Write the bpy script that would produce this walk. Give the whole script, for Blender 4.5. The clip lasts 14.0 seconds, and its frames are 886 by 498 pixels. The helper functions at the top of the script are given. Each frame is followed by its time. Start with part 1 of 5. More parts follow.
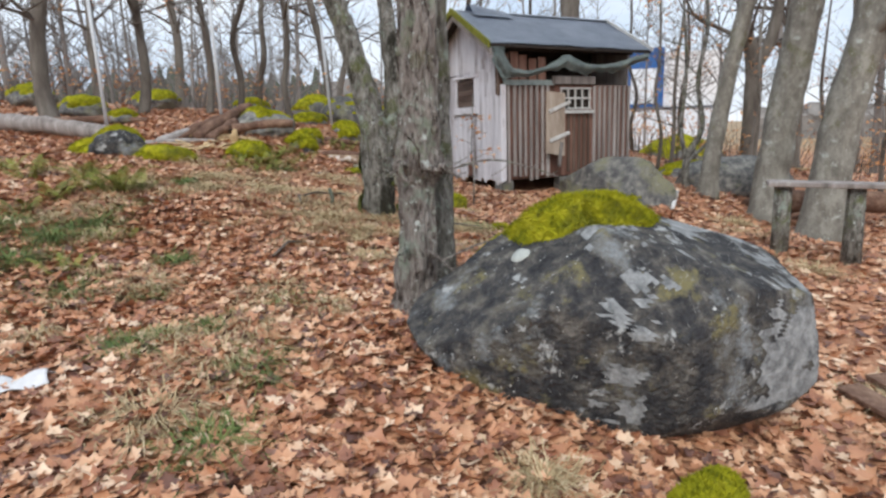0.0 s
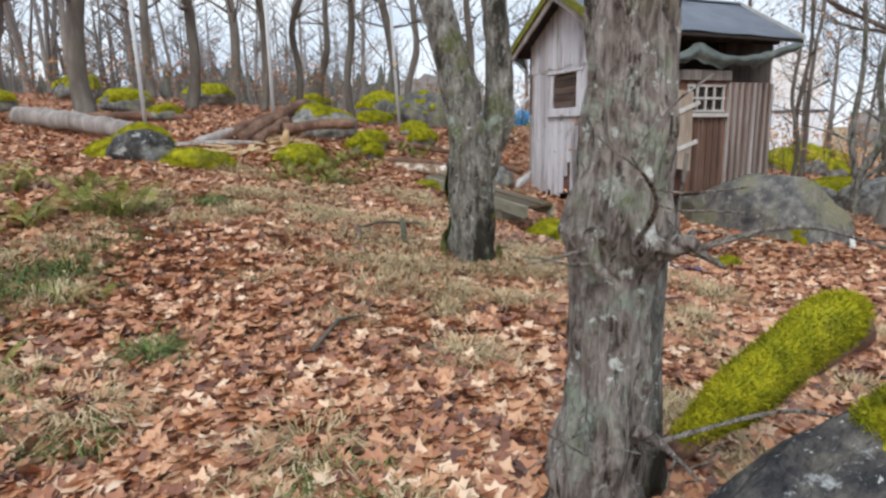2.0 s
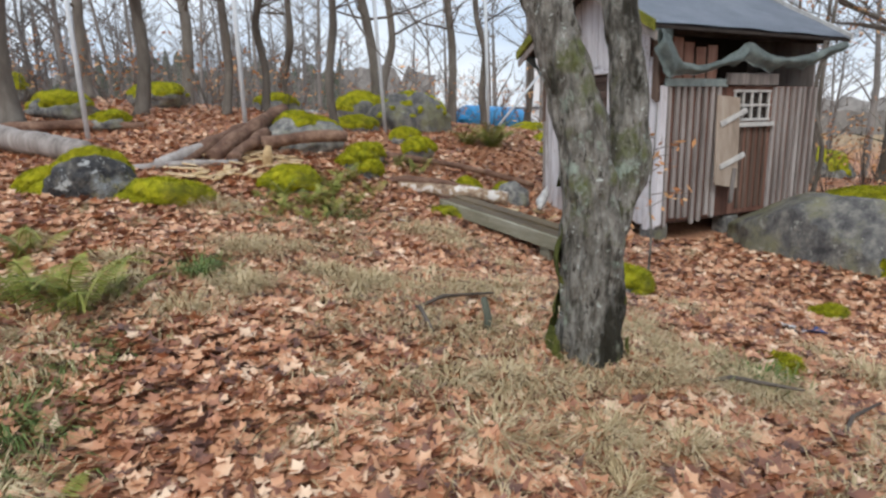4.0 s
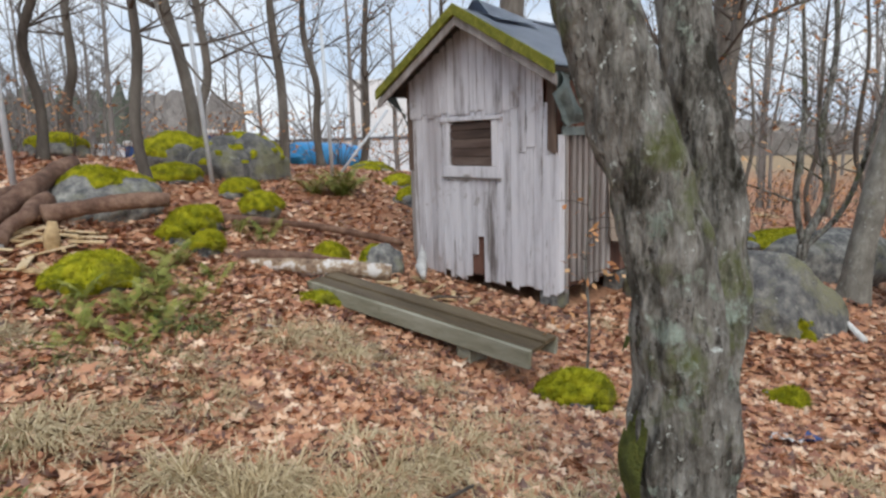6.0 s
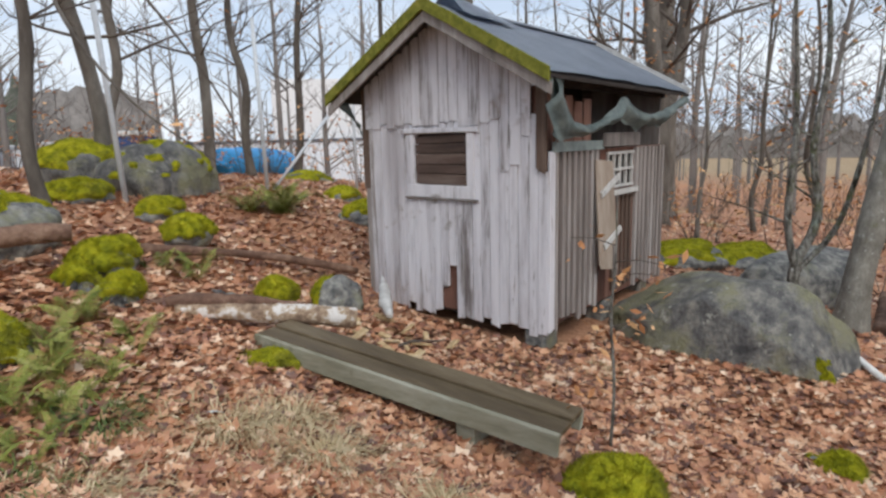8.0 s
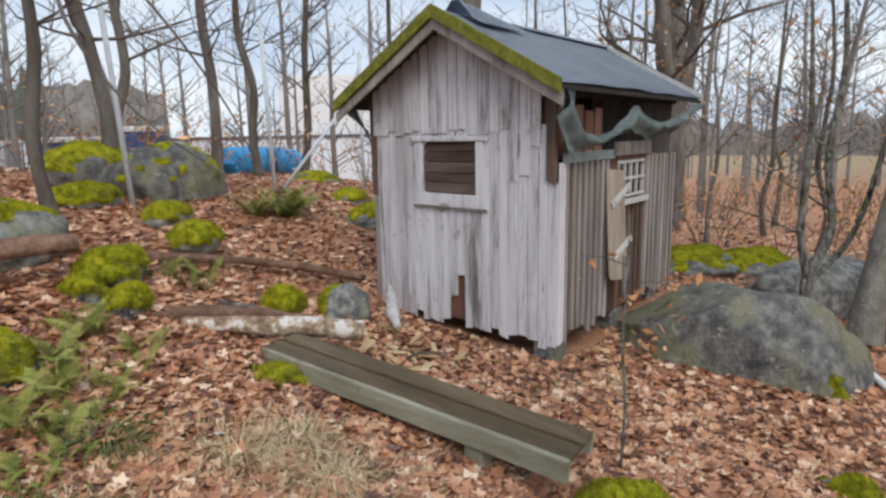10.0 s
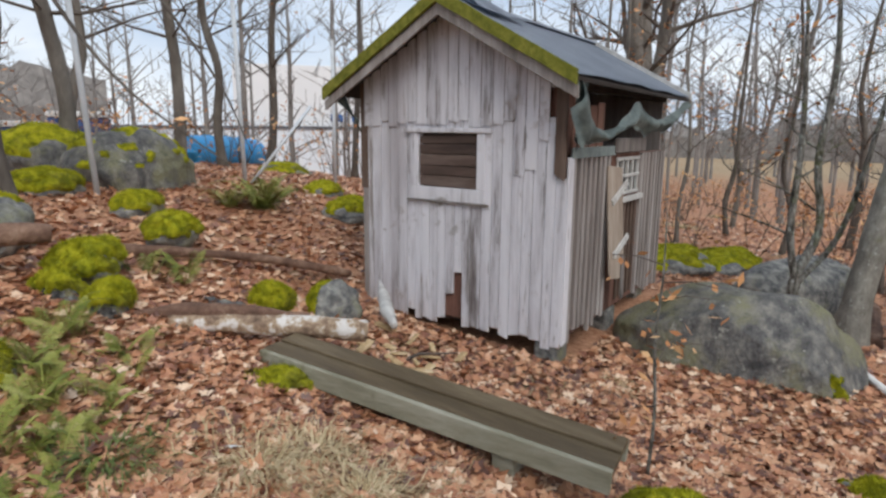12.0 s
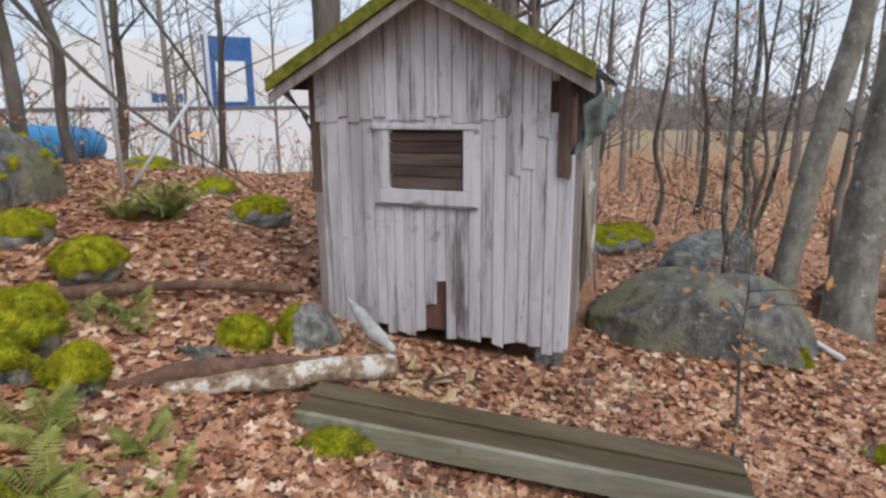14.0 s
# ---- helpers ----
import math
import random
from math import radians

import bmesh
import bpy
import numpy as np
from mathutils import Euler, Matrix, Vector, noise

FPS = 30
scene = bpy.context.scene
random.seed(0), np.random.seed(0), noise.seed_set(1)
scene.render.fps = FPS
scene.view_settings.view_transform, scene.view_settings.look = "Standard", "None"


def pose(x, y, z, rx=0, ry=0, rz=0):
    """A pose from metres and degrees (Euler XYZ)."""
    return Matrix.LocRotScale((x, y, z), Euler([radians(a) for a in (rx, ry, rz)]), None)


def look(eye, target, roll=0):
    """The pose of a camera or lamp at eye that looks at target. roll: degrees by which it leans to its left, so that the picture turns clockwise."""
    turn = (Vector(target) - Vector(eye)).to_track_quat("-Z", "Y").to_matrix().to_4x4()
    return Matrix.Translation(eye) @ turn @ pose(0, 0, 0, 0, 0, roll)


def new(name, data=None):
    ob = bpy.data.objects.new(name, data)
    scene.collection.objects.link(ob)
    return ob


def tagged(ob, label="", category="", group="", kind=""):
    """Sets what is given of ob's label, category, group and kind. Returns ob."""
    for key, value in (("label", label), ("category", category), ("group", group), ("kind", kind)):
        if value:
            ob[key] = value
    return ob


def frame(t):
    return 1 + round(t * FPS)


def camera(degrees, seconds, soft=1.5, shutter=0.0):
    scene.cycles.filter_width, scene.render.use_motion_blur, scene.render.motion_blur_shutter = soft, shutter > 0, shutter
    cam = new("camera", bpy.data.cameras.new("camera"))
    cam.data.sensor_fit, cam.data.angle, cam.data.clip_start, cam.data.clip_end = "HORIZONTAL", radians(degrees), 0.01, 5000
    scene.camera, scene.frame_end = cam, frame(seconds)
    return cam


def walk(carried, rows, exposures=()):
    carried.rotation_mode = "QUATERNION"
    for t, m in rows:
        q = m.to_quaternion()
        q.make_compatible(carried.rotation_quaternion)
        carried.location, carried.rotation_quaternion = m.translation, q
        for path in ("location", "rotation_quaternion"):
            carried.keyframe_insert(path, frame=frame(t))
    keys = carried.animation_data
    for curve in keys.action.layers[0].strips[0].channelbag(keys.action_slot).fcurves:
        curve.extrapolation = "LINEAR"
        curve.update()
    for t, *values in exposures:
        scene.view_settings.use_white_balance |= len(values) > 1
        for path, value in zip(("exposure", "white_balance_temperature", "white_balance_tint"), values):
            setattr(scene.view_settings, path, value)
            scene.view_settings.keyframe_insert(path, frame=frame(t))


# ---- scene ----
cam = camera(71.1, 14.0, soft=2.6)
PATH = [
    (0, (-0.005, -0.056, 1.515), (0.828, 1.722, 1.135), -1.9),
    (0.5, (0.145, 0.404, 1.54), (0.997, 2.169, 1.145), -1.7),
    (1, (0.26, 0.885, 1.586), (1.105, 2.658, 1.209), -1.7),
    (1.5, (0.409, 1.376, 1.548), (1.218, 3.165, 1.171), -2.2),
    (2, (0.427, 1.847, 1.577), (1.091, 3.696, 1.202), -0.9),
    (4.5, (0.142, 3.732, 1.952), (1.052, 5.466, 1.543), -1.0),
    (5, (0.247, 4.125, 2.03), (1.292, 5.792, 1.671), -0.9),
    (5.5, (0.302, 4.498, 2.118), (1.514, 6.054, 1.784), -1.4),
    (6, (0.41, 4.881, 2.148), (1.718, 6.353, 1.801), -1.8),
    (6.5, (0.549, 5.31, 2.245), (1.94, 6.709, 1.911), -1.2),
    (7, (0.643, 5.593, 2.254), (2.089, 6.935, 1.925), -1.4),
    (9.5, (0.844, 5.899, 2.377), (2.33, 7.187, 2.012), -1.3),
    (10, (0.815, 5.892, 2.406), (2.276, 7.208, 2.039), -1.1),
    (10.5, (0.788, 5.895, 2.413), (2.227, 7.236, 2.047), -1.2),
    (11, (0.72, 5.943, 2.382), (2.154, 7.29, 2.026), -1.0),
    (11.5, (0.695, 6.088, 2.354), (2.131, 7.427, 1.972), -0.7),
    (12, (0.721, 6.352, 2.366), (2.282, 7.543, 1.986), 0.5),
    (12.5, (0.701, 6.643, 2.367), (2.337, 7.728, 1.985), 0.2),
    (13, (0.599, 7.084, 2.458), (2.335, 7.993, 2.06), 0.2),
    (13.5, (0.534, 7.403, 2.442), (2.262, 8.305, 1.997), -0.5),
    (14, (0.543, 7.706, 2.53), (2.355, 8.418, 2.073), -0.4),
]
walk(cam, [(t, look(eye, target, roll)) for t, eye, target, roll in PATH], exposures=[(0.0, 0.22), (2.5, 0.24), (5.0, 0.1), (10.0, 0.07), (14.0, 0.02)])

# ---- world, sun ----
world = bpy.data.worlds.new("overcast_sky")
scene.world = world
world.use_nodes = True
wn, wl = world.node_tree.nodes, world.node_tree.links
wn.clear()
SUN_EL, SUN_ROT = radians(28), radians(200)
sky = wn.new("ShaderNodeTexSky")
sky.sky_type, sky.sun_disc, sky.sun_elevation, sky.sun_rotation = "NISHITA", False, SUN_EL, SUN_ROT
sky.dust_density, sky.air_density = 3.0, 1.0
wco, wmap = wn.new("ShaderNodeTexCoord"), wn.new("ShaderNodeMapping")
wmap.inputs["Scale"].default_value = (1.0, 1.0, 3.2)
cloud = wn.new("ShaderNodeTexNoise")
cloud.inputs["Scale"].default_value, cloud.inputs["Detail"].default_value = 2.6, 7
cramp = wn.new("ShaderNodeValToRGB")
cramp.color_ramp.elements[0].position, cramp.color_ramp.elements[1].position = 0.36, 0.62
cramp.color_ramp.elements[0].color = (6.3, 7.5, 9.3, 1)
cramp.color_ramp.elements[1].color = (9.8, 10.4, 11.2, 1)
wmix, wbg, wout = wn.new("ShaderNodeMix"), wn.new("ShaderNodeBackground"), wn.new("ShaderNodeOutputWorld")
wmix.data_type = "RGBA"
wmix.inputs["Factor"].default_value = 0.86
wl.new(wco.outputs["Generated"], wmap.inputs["Vector"])
wl.new(wmap.outputs["Vector"], cloud.inputs["Vector"])
wl.new(cloud.outputs["Fac"], cramp.inputs["Fac"])
wl.new(sky.outputs["Color"], wmix.inputs[6])
wl.new(cramp.outputs["Color"], wmix.inputs[7])
wl.new(wmix.outputs[2], wbg.inputs["Color"])
wbg.inputs["Strength"].default_value = 0.1
wl.new(wbg.outputs[0], wout.inputs["Surface"])
sun = new("sun", bpy.data.lights.new("sun", "SUN"))
sun.data.energy, sun.data.angle, sun.data.color = 1.45, radians(25), (1.0, 0.96, 0.9)
sun.matrix_world = look((0, 0, 30), (19, 25, 0))

# ---- materials ----
def mat(name, ramp, scale=8.0, detail=6.0, rough=0.85, bump=0.3, bscale=40.0, stretch=(1, 1, 1), island=0.0, random=0.0, dist=0.01, metal=0.0, spots=None, coords="Object"):
    """A node material: a colour ramp over noise, varied by piece, with fine relief. spots: (colour, scale, threshold, softness) patches laid over it."""
    m = bpy.data.materials.new(name)
    m.use_nodes = True
    n, l = m.node_tree.nodes, m.node_tree.links
    b = n["Principled BSDF"]
    co, mp, nz = n.new("ShaderNodeTexCoord"), n.new("ShaderNodeMapping"), n.new("ShaderNodeTexNoise")
    mp.inputs["Scale"].default_value = stretch
    l.new(co.outputs[coords], mp.inputs["Vector"])
    l.new(mp.outputs["Vector"], nz.inputs["Vector"])
    nz.inputs["Scale"].default_value, nz.inputs["Detail"].default_value = scale, detail
    nz.inputs["Roughness"].default_value = 0.72
    fac = nz.outputs["Fac"]
    for source, amount in (("island", island), ("random", random)):
        if not amount:
            continue
        g = n.new("ShaderNodeNewGeometry" if source == "island" else "ShaderNodeObjectInfo")
        mr, ad = n.new("ShaderNodeMapRange"), n.new("ShaderNodeMath")
        mr.inputs["To Min"].default_value, mr.inputs["To Max"].default_value = -amount / 2, amount / 2
        l.new(g.outputs["Random Per Island" if source == "island" else "Random"], mr.inputs["Value"])
        l.new(fac, ad.inputs[0])
        l.new(mr.outputs["Result"], ad.inputs[1])
        fac = ad.outputs[0]
    cr = n.new("ShaderNodeValToRGB")
    els = cr.color_ramp.elements
    while len(els) < len(ramp):
        els.new(0.5)
    for e, (pos, c) in zip(els, ramp):
        e.position, e.color = pos, (*c, 1)
    l.new(fac, cr.inputs["Fac"])
    col = cr.outputs["Color"]
    for c, s, th, soft, *along in spots or ():
        nz2, mr, mx = n.new("ShaderNodeTexNoise"), n.new("ShaderNodeMapRange"), n.new("ShaderNodeMix")
        l.new(mp.outputs["Vector"] if along else co.outputs[coords], nz2.inputs["Vector"])
        nz2.inputs["Scale"].default_value, nz2.inputs["Detail"].default_value, nz2.inputs["Roughness"].default_value = s, 8, 0.7
        mr.inputs["From Min"].default_value, mr.inputs["From Max"].default_value = th, th + soft
        mx.data_type = "RGBA"
        l.new(nz2.outputs["Fac"], mr.inputs["Value"])
        l.new(mr.outputs["Result"], mx.inputs["Factor"])
        l.new(col, mx.inputs[6])
        mx.inputs[7].default_value = (*c, 1)
        col = mx.outputs[2]
    l.new(col, b.inputs["Base Color"])
    b.inputs["Roughness"].default_value, b.inputs["Metallic"].default_value = rough, metal
    b.inputs["Specular IOR Level"].default_value = 0.3
    if bump:
        nb, bu = n.new("ShaderNodeTexNoise"), n.new("ShaderNodeBump")
        l.new(mp.outputs["Vector"], nb.inputs["Vector"])
        nb.inputs["Scale"].default_value, nb.inputs["Detail"].default_value = bscale, 5
        bu.inputs["Strength"].default_value, bu.inputs["Distance"].default_value = bump, dist
        l.new(nb.outputs["Fac"], bu.inputs["Height"])
        l.new(bu.outputs["Normal"], b.inputs["Normal"])
    return m


LEAF = mat("fallen_leaf", [(.0, (.13, .065, .05)), (.16, (.27, .115, .07)), (.38, (.45, .206, .112)), (.6, (.555, .282, .155)), (.84, (.66, .39, .235)), (1, (.8, .6, .43))], 3.0, 3, 0.42, 0.2, 90, island=1.05)
LEAF.node_tree.nodes["Principled BSDF"].inputs["Specular IOR Level"].default_value = 0.5
SOIL = mat("leaf_mould", [(.27, (.09, .045, .03)), (.4, (.34, .155, .09)), (.5, (.46, .24, .143)), (.6, (.555, .315, .195)), (.78, (.7, .46, .31))], 18, 10, 0.9, 0.9, 34, dist=0.03,
           spots=[((.3, .25, .12), .35, .56, .12), ((.13, .15, .05), .8, .63, .1)])
sn, sl = SOIL.node_tree.nodes, SOIL.node_tree.links
s_co, s_xyz, s_map, s_mix, s_ramp, s_noise = (sn.new("ShaderNode" + k) for k in ("TexCoord", "SeparateXYZ", "MapRange", "Mix", "ValToRGB", "TexNoise"))
s_mix.data_type = "RGBA"
s_map.inputs["From Min"].default_value, s_map.inputs["From Max"].default_value = 42.0, 64.0
s_noise.inputs["Scale"].default_value, s_noise.inputs["Detail"].default_value = 1.2, 8
s_ramp.color_ramp.elements[0].color, s_ramp.color_ramp.elements[1].color = (.27, .18, .1, 1), (.47, .36, .23, 1)
sl.new(s_co.outputs["Object"], s_xyz.inputs[0])
sl.new(s_co.outputs["Object"], s_noise.inputs["Vector"])
sl.new(s_noise.outputs["Fac"], s_ramp.inputs["Fac"])
sl.new(s_xyz.outputs["X"], s_map.inputs["Value"])
sl.new(s_map.outputs["Result"], s_mix.inputs["Factor"])
s_base = sn["Principled BSDF"].inputs["Base Color"]
sl.new(s_base.links[0].from_socket, s_mix.inputs[6])
sl.new(s_ramp.outputs["Color"], s_mix.inputs[7])
sl.new(s_mix.outputs[2], s_base)
GRASS = mat("dry_grass", [(.2, (.3, .22, .11)), (.5, (.52, .41, .24)), (.8, (.68, .56, .36))], 4, 3, 0.8, 0, island=.7)
GREEN_GRASS = mat("green_grass", [(.2, (.07, .12, .03)), (.8, (.2, .26, .08))], 4, 3, 0.7, 0, island=.7)
FERN = mat("fern_green", [(.2, (.11, .14, .025)), (.5, (.26, .28, .055)), (.85, (.45, .42, .15))], 9, 3, 0.6, 0.1, 60, random=.4)
MOSS = mat("moss", [(.28, (.06, .075, .006)), (.42, (.27, .29, .012)), (.55, (.52, .5, .02)), (.75, (.66, .6, .06))], 11, 9, 0.95, 1.0, 120, dist=0.02, spots=[((.15, .16, .025), 2.4, .52, .14), ((.13, .12, .03), 6, .58, .1)])
ROCK = mat("lichened_rock", [(.34, (.016, .017, .02)), (.46, (.045, .046, .05)), (.55, (.09, .086, .08)), (.66, (.22, .21, .19))], 9, 14, 0.85, 1.0, 40, dist=0.03,
           spots=[((.13, .12, .1), 2.3, .52, .1), ((.24, .26, .27), 2.4, .55, .09), ((.42, .44, .44), 7, .59, .05), ((.2, .18, .09), 3.1, .57, .08), ((.6, .62, .6), 30, .635, .02), ((.04, .04, .045), 8, .6, .07)])
ROCK_PLAIN = mat("grey_rock", [(.35, (.05, .055, .06)), (.48, (.17, .17, .165)), (.62, (.35, .345, .31))], 8, 14, 0.85, 0.7, 26, dist=0.02,
                 spots=[((.2, .2, .13), 2.2, .52, .14), ((.3, .33, .32), 7, .64, .05)])
ROCK_DARK = mat("wet_dark_rock", [(.34, (.045, .045, .047)), (.48, (.12, .118, .115)), (.62, (.25, .24, .21))], 7, 14, 0.6, 0.9, 36, stretch=(1, 1, .7), dist=0.02,
                spots=[((.2, .195, .12), 1.5, .48, .12), ((.33, .33, .29), 9, .6, .06), ((.05, .055, .03), 2.7, .6, .1)])
CRUST = mat("grey_lichen_crust", [(.32, (.07, .075, .08)), (.45, (.2, .21, .215)), (.6, (.34, .355, .36)), (.78, (.5, .52, .51))], 16, 10, 0.9, 0.8, 60)
LICHEN = mat("pale_lichen", [(.3, (.38, .41, .39)), (.7, (.55, .58, .55))], 30, 5, 0.9, 0.5, 80)
BARK = mat("grey_bark", [(.32, (.028, .025, .02)), (.43, (.11, .104, .09)), (.55, (.23, .222, .2)), (.74, (.4, .4, .37))], 20, 10, 0.9, 1.0, 30, stretch=(1, 1, .35), dist=0.05,
           spots=[((.045, .04, .034), 26, .57, .04, 1), ((.5, .54, .51), 24, .6, .04), ((.11, .125, .05), 2.6, .52, .1), ((.27, .32, .27), 6, .57, .08), ((.025, .023, .016), 2.2, .54, .05, 1)])
BARK_SMOOTH = mat("smooth_grey_bark", [(.3, (.1, .095, .08)), (.48, (.21, .2, .175)), (.62, (.33, .325, .285))], 5, 10, 0.9, 0.7, 30, stretch=(1, 1, .6), dist=0.02,
                  spots=[((.46, .49, .46), 5, .58, .1), ((.13, .13, .07), 2.2, .56, .12), ((.5, .53, .5), 20, .62, .05)])
BARK_BROWN = mat("plated_bark", [(.33, (.04, .033, .028)), (.43, (.16, .135, .12)), (.54, (.29, .262, .24)), (.75, (.46, .44, .41))], 30, 10, 0.9, 1.0, 60, stretch=(1, 1, .25), dist=0.05,
                 spots=[((.045, .035, .03), 24, .56, .04, 1), ((.33, .38, .32), 5, .53, .1), ((.52, .56, .53), 18, .6, .04), ((.13, .135, .07), 2.5, .55, .1)])
BARK_FAR = mat("distant_bark", [(.25, (.06, .05, .043)), (.5, (.15, .133, .115)), (.75, (.28, .26, .23))], 3, 6, 0.9, 0.6, 10, stretch=(1, 1, .3), random=.25, dist=0.03)
TWIG = mat("twig", [(.3, (.07, .058, .05)), (.7, (.17, .145, .125))], 3, 3, 0.9, 0)
BEECH = mat("withered_beech_leaf", [(.2, (.36, .15, .06)), (.5, (.58, .27, .11)), (.8, (.72, .44, .22))], 3, 3, 0.7, 0, island=.8)
PAINT = mat("peeling_white_paint", [(.26, (.12, .1, .095)), (.36, (.27, .25, .25)), (.43, (.55, .54, .575)), (.56, (.7, .695, .735)), (.85, (.8, .795, .835))], 8, 10, 0.8, 0.6, 40, stretch=(1, 1, .1), random=.16, dist=0.006,
            spots=[((.32, .295, .28), 2.6, .6, .08), ((.2, .18, .17), 22, .61, .06, 1), ((.3, .27, .255), 5, .575, .06, 1), ((.33, .27, .24), 1.3, .6, .1), ((.43, .405, .425), 1.1, .49, .16, 1)])
GREYWOOD = mat("weathered_wood", [(.25, (.09, .08, .072)), (.5, (.3, .27, .255)), (.75, (.5, .475, .46))], 7, 8, 0.85, 0.7, 40, stretch=(1, 1, .08), random=.2, dist=0.006)
REDWOOD = mat("faded_red_wood", [(.25, (.06, .03, .024)), (.5, (.19, .095, .07)), (.75, (.31, .18, .14))], 7, 8, 0.85, 0.6, 40, stretch=(1, 1, .1), random=.2, dist=0.006)
DARKWOOD = mat("dark_brown_board", [(.25, (.04, .028, .024)), (.5, (.11, .075, .062)), (.75, (.22, .17, .145))], 7, 8, 0.85, 0.6, 40, stretch=(1, .12, 1), random=.3, dist=0.006)
POSTWOOD = mat("brown_corner_board", [(.25, (.05, .035, .028)), (.5, (.13, .09, .07)), (.75, (.24, .18, .15))], 7, 8, 0.85, 0.6, 40, stretch=(1, 1, .1), dist=0.006)
# near-black: the shade of the shed's inside and eaves is put into the colour
SHADEWOOD = mat("shade_dark_wood", [(.3, (.02, .016, .014)), (.7, (.05, .04, .035))], 7, 5, 0.9, 0.3, 30)
FELT = mat("roofing_felt", [(.3, (.23, .265, .33)), (.5, (.32, .365, .44)), (.7, (.42, .47, .54))], 2.2, 8, 0.42, 0.4, 200, dist=0.004)
VERGE = mat("mossy_verge_board", [(.25, (.06, .065, .012)), (.48, (.17, .18, .025)), (.65, (.28, .27, .05)), (.85, (.25, .22, .14))], 11, 8, 0.9, 0.8, 60, dist=0.01)
TARP = mat("faded_tarpaulin", [(.25, (.12, .15, .148)), (.5, (.25, .305, .3)), (.75, (.42, .48, .465))], 5, 7, 0.75, 0.3, 60)
PLY = mat("weathered_plywood", [(.25, (.2, .155, .12)), (.5, (.38, .31, .25)), (.75, (.5, .44, .38))], 6, 7, 0.85, 0.4, 40, stretch=(1, 1, .2))
OLDPAINT = mat("old_white_strip", [(.3, (.4, .39, .38)), (.6, (.62, .62, .6))], 9, 7, 0.75, 0.3, 50)
BEAM = mat("mossy_grey_beam", [(.25, (.09, .085, .055)), (.45, (.25, .24, .175)), (.6, (.37, .36, .29)), (.8, (.46, .45, .39))], 5, 9, 0.8, 0.6, 40, stretch=(1, .12, 1), random=.15, dist=0.006,
           spots=[((.1, .085, .03), 2.2, .55, .15)])
BEAM_TOP = mat("wet_plank_top", [(.25, (.045, .032, .018)), (.5, (.12, .088, .05)), (.75, (.24, .19, .12))], 5, 9, 0.55, 0.6, 40, stretch=(1, .12, 1), random=.2, dist=0.006)
BIRCH = mat("flaking_birch_bark", [(.34, (.07, .045, .03)), (.45, (.25, .17, .12)), (.52, (.4, .3, .2)), (.57, (.66, .63, .6)), (.8, (.76, .73, .7))], 7, 9, 0.8, 0.7, 30, dist=0.01)
ROTLOG = mat("rotten_log", [(.25, (.05, .03, .022)), (.48, (.15, .085, .06)), (.62, (.27, .17, .12)), (.8, (.4, .32, .25))], 5, 8, 0.85, 1.0, 26, dist=0.02)
SPLINT = mat("fresh_split_wood", [(.25, (.3, .2, .1)), (.5, (.55, .4, .22)), (.8, (.7, .58, .4))], 12, 6, 0.8, 0.5, 40, random=.35)
GALV = mat("galvanised_steel", [(.3, (.5, .54, .58)), (.7, (.66, .7, .74))], 8, 6, 0.55, 0.1, 60, metal=0.0)
WHITEPVC = mat("dirty_white_plastic", [(.3, (.5, .5, .48)), (.7, (.75, .75, .74))], 12, 7, 0.5, 0.1, 40)
BLUE = mat("blue_plastic", [(.3, (.03, .27, .62)), (.7, (.07, .4, .78))], 3, 5, 0.45, 0.1, 20)
NAVY = mat("navy_sheet", [(.3, (.03, .06, .18)), (.7, (.06, .12, .3))], 3, 5, 0.6, 0.1, 20)
BLUEPAINT = mat("blue_facade_paint", [(.3, (.03, .11, .34)), (.7, (.06, .17, .42))], 2, 5, 0.6, 0)
FACADE = mat("pale_facade_sheet", [(.3, (.74, .8, .87)), (.7, (.8, .86, .92))], .5, 6, 0.6, 0.1, 4)
FACADE_UP = mat("cream_facade_sheet", [(.3, (.78, .8, .82)), (.7, (.84, .85, .86))], .5, 6, 0.6, 0.1, 4)
ROOFDARK = mat("dark_roof_edge", [(.3, (.12, .13, .15)), (.7, (.2, .21, .24))], 2, 4, 0.7, 0)
# greyer and paler than near bark: distance haze is mixed into the colour
FARWOOD = mat("hazed_distant_wood", [(.3, (.15, .14, .13)), (.5, (.235, .22, .208)), (.7, (.32, .3, .28))], .8, 9, 1.0, 0)
EVERGREEN = mat("distant_evergreen", [(.3, (.08, .09, .075)), (.7, (.15, .165, .125))], 1.5, 8, 1.0, 0.5, 6)
FOOTMOSS = mat("dark_trunk_moss", [(.3, (.03, .035, .01)), (.5, (.1, .115, .025)), (.7, (.2, .21, .04))], 14, 9, 0.95, 1.0, 110, dist=0.02)
PAPER = mat("white_rag", [(.3, (.55, .56, .58)), (.7, (.75, .76, .78))], 9, 5, 0.8, 0.3, 30)

# ---- mesh helpers ----
ORG = {}


def thing(name, x, y, z, label, category, group="", kind=""):
    ob = new(name)
    ob.location = (x, y, z)
    ORG[ob] = Vector((x, y, z))
    return tagged(ob, label, category, group, kind)


def mesh_of(verts, faces, smooth=True):
    me = bpy.data.meshes.new("mesh")
    me.from_pydata([tuple(v) for v in verts], [], [tuple(f) for f in faces])
    if smooth:
        me.shade_smooth()
    return me


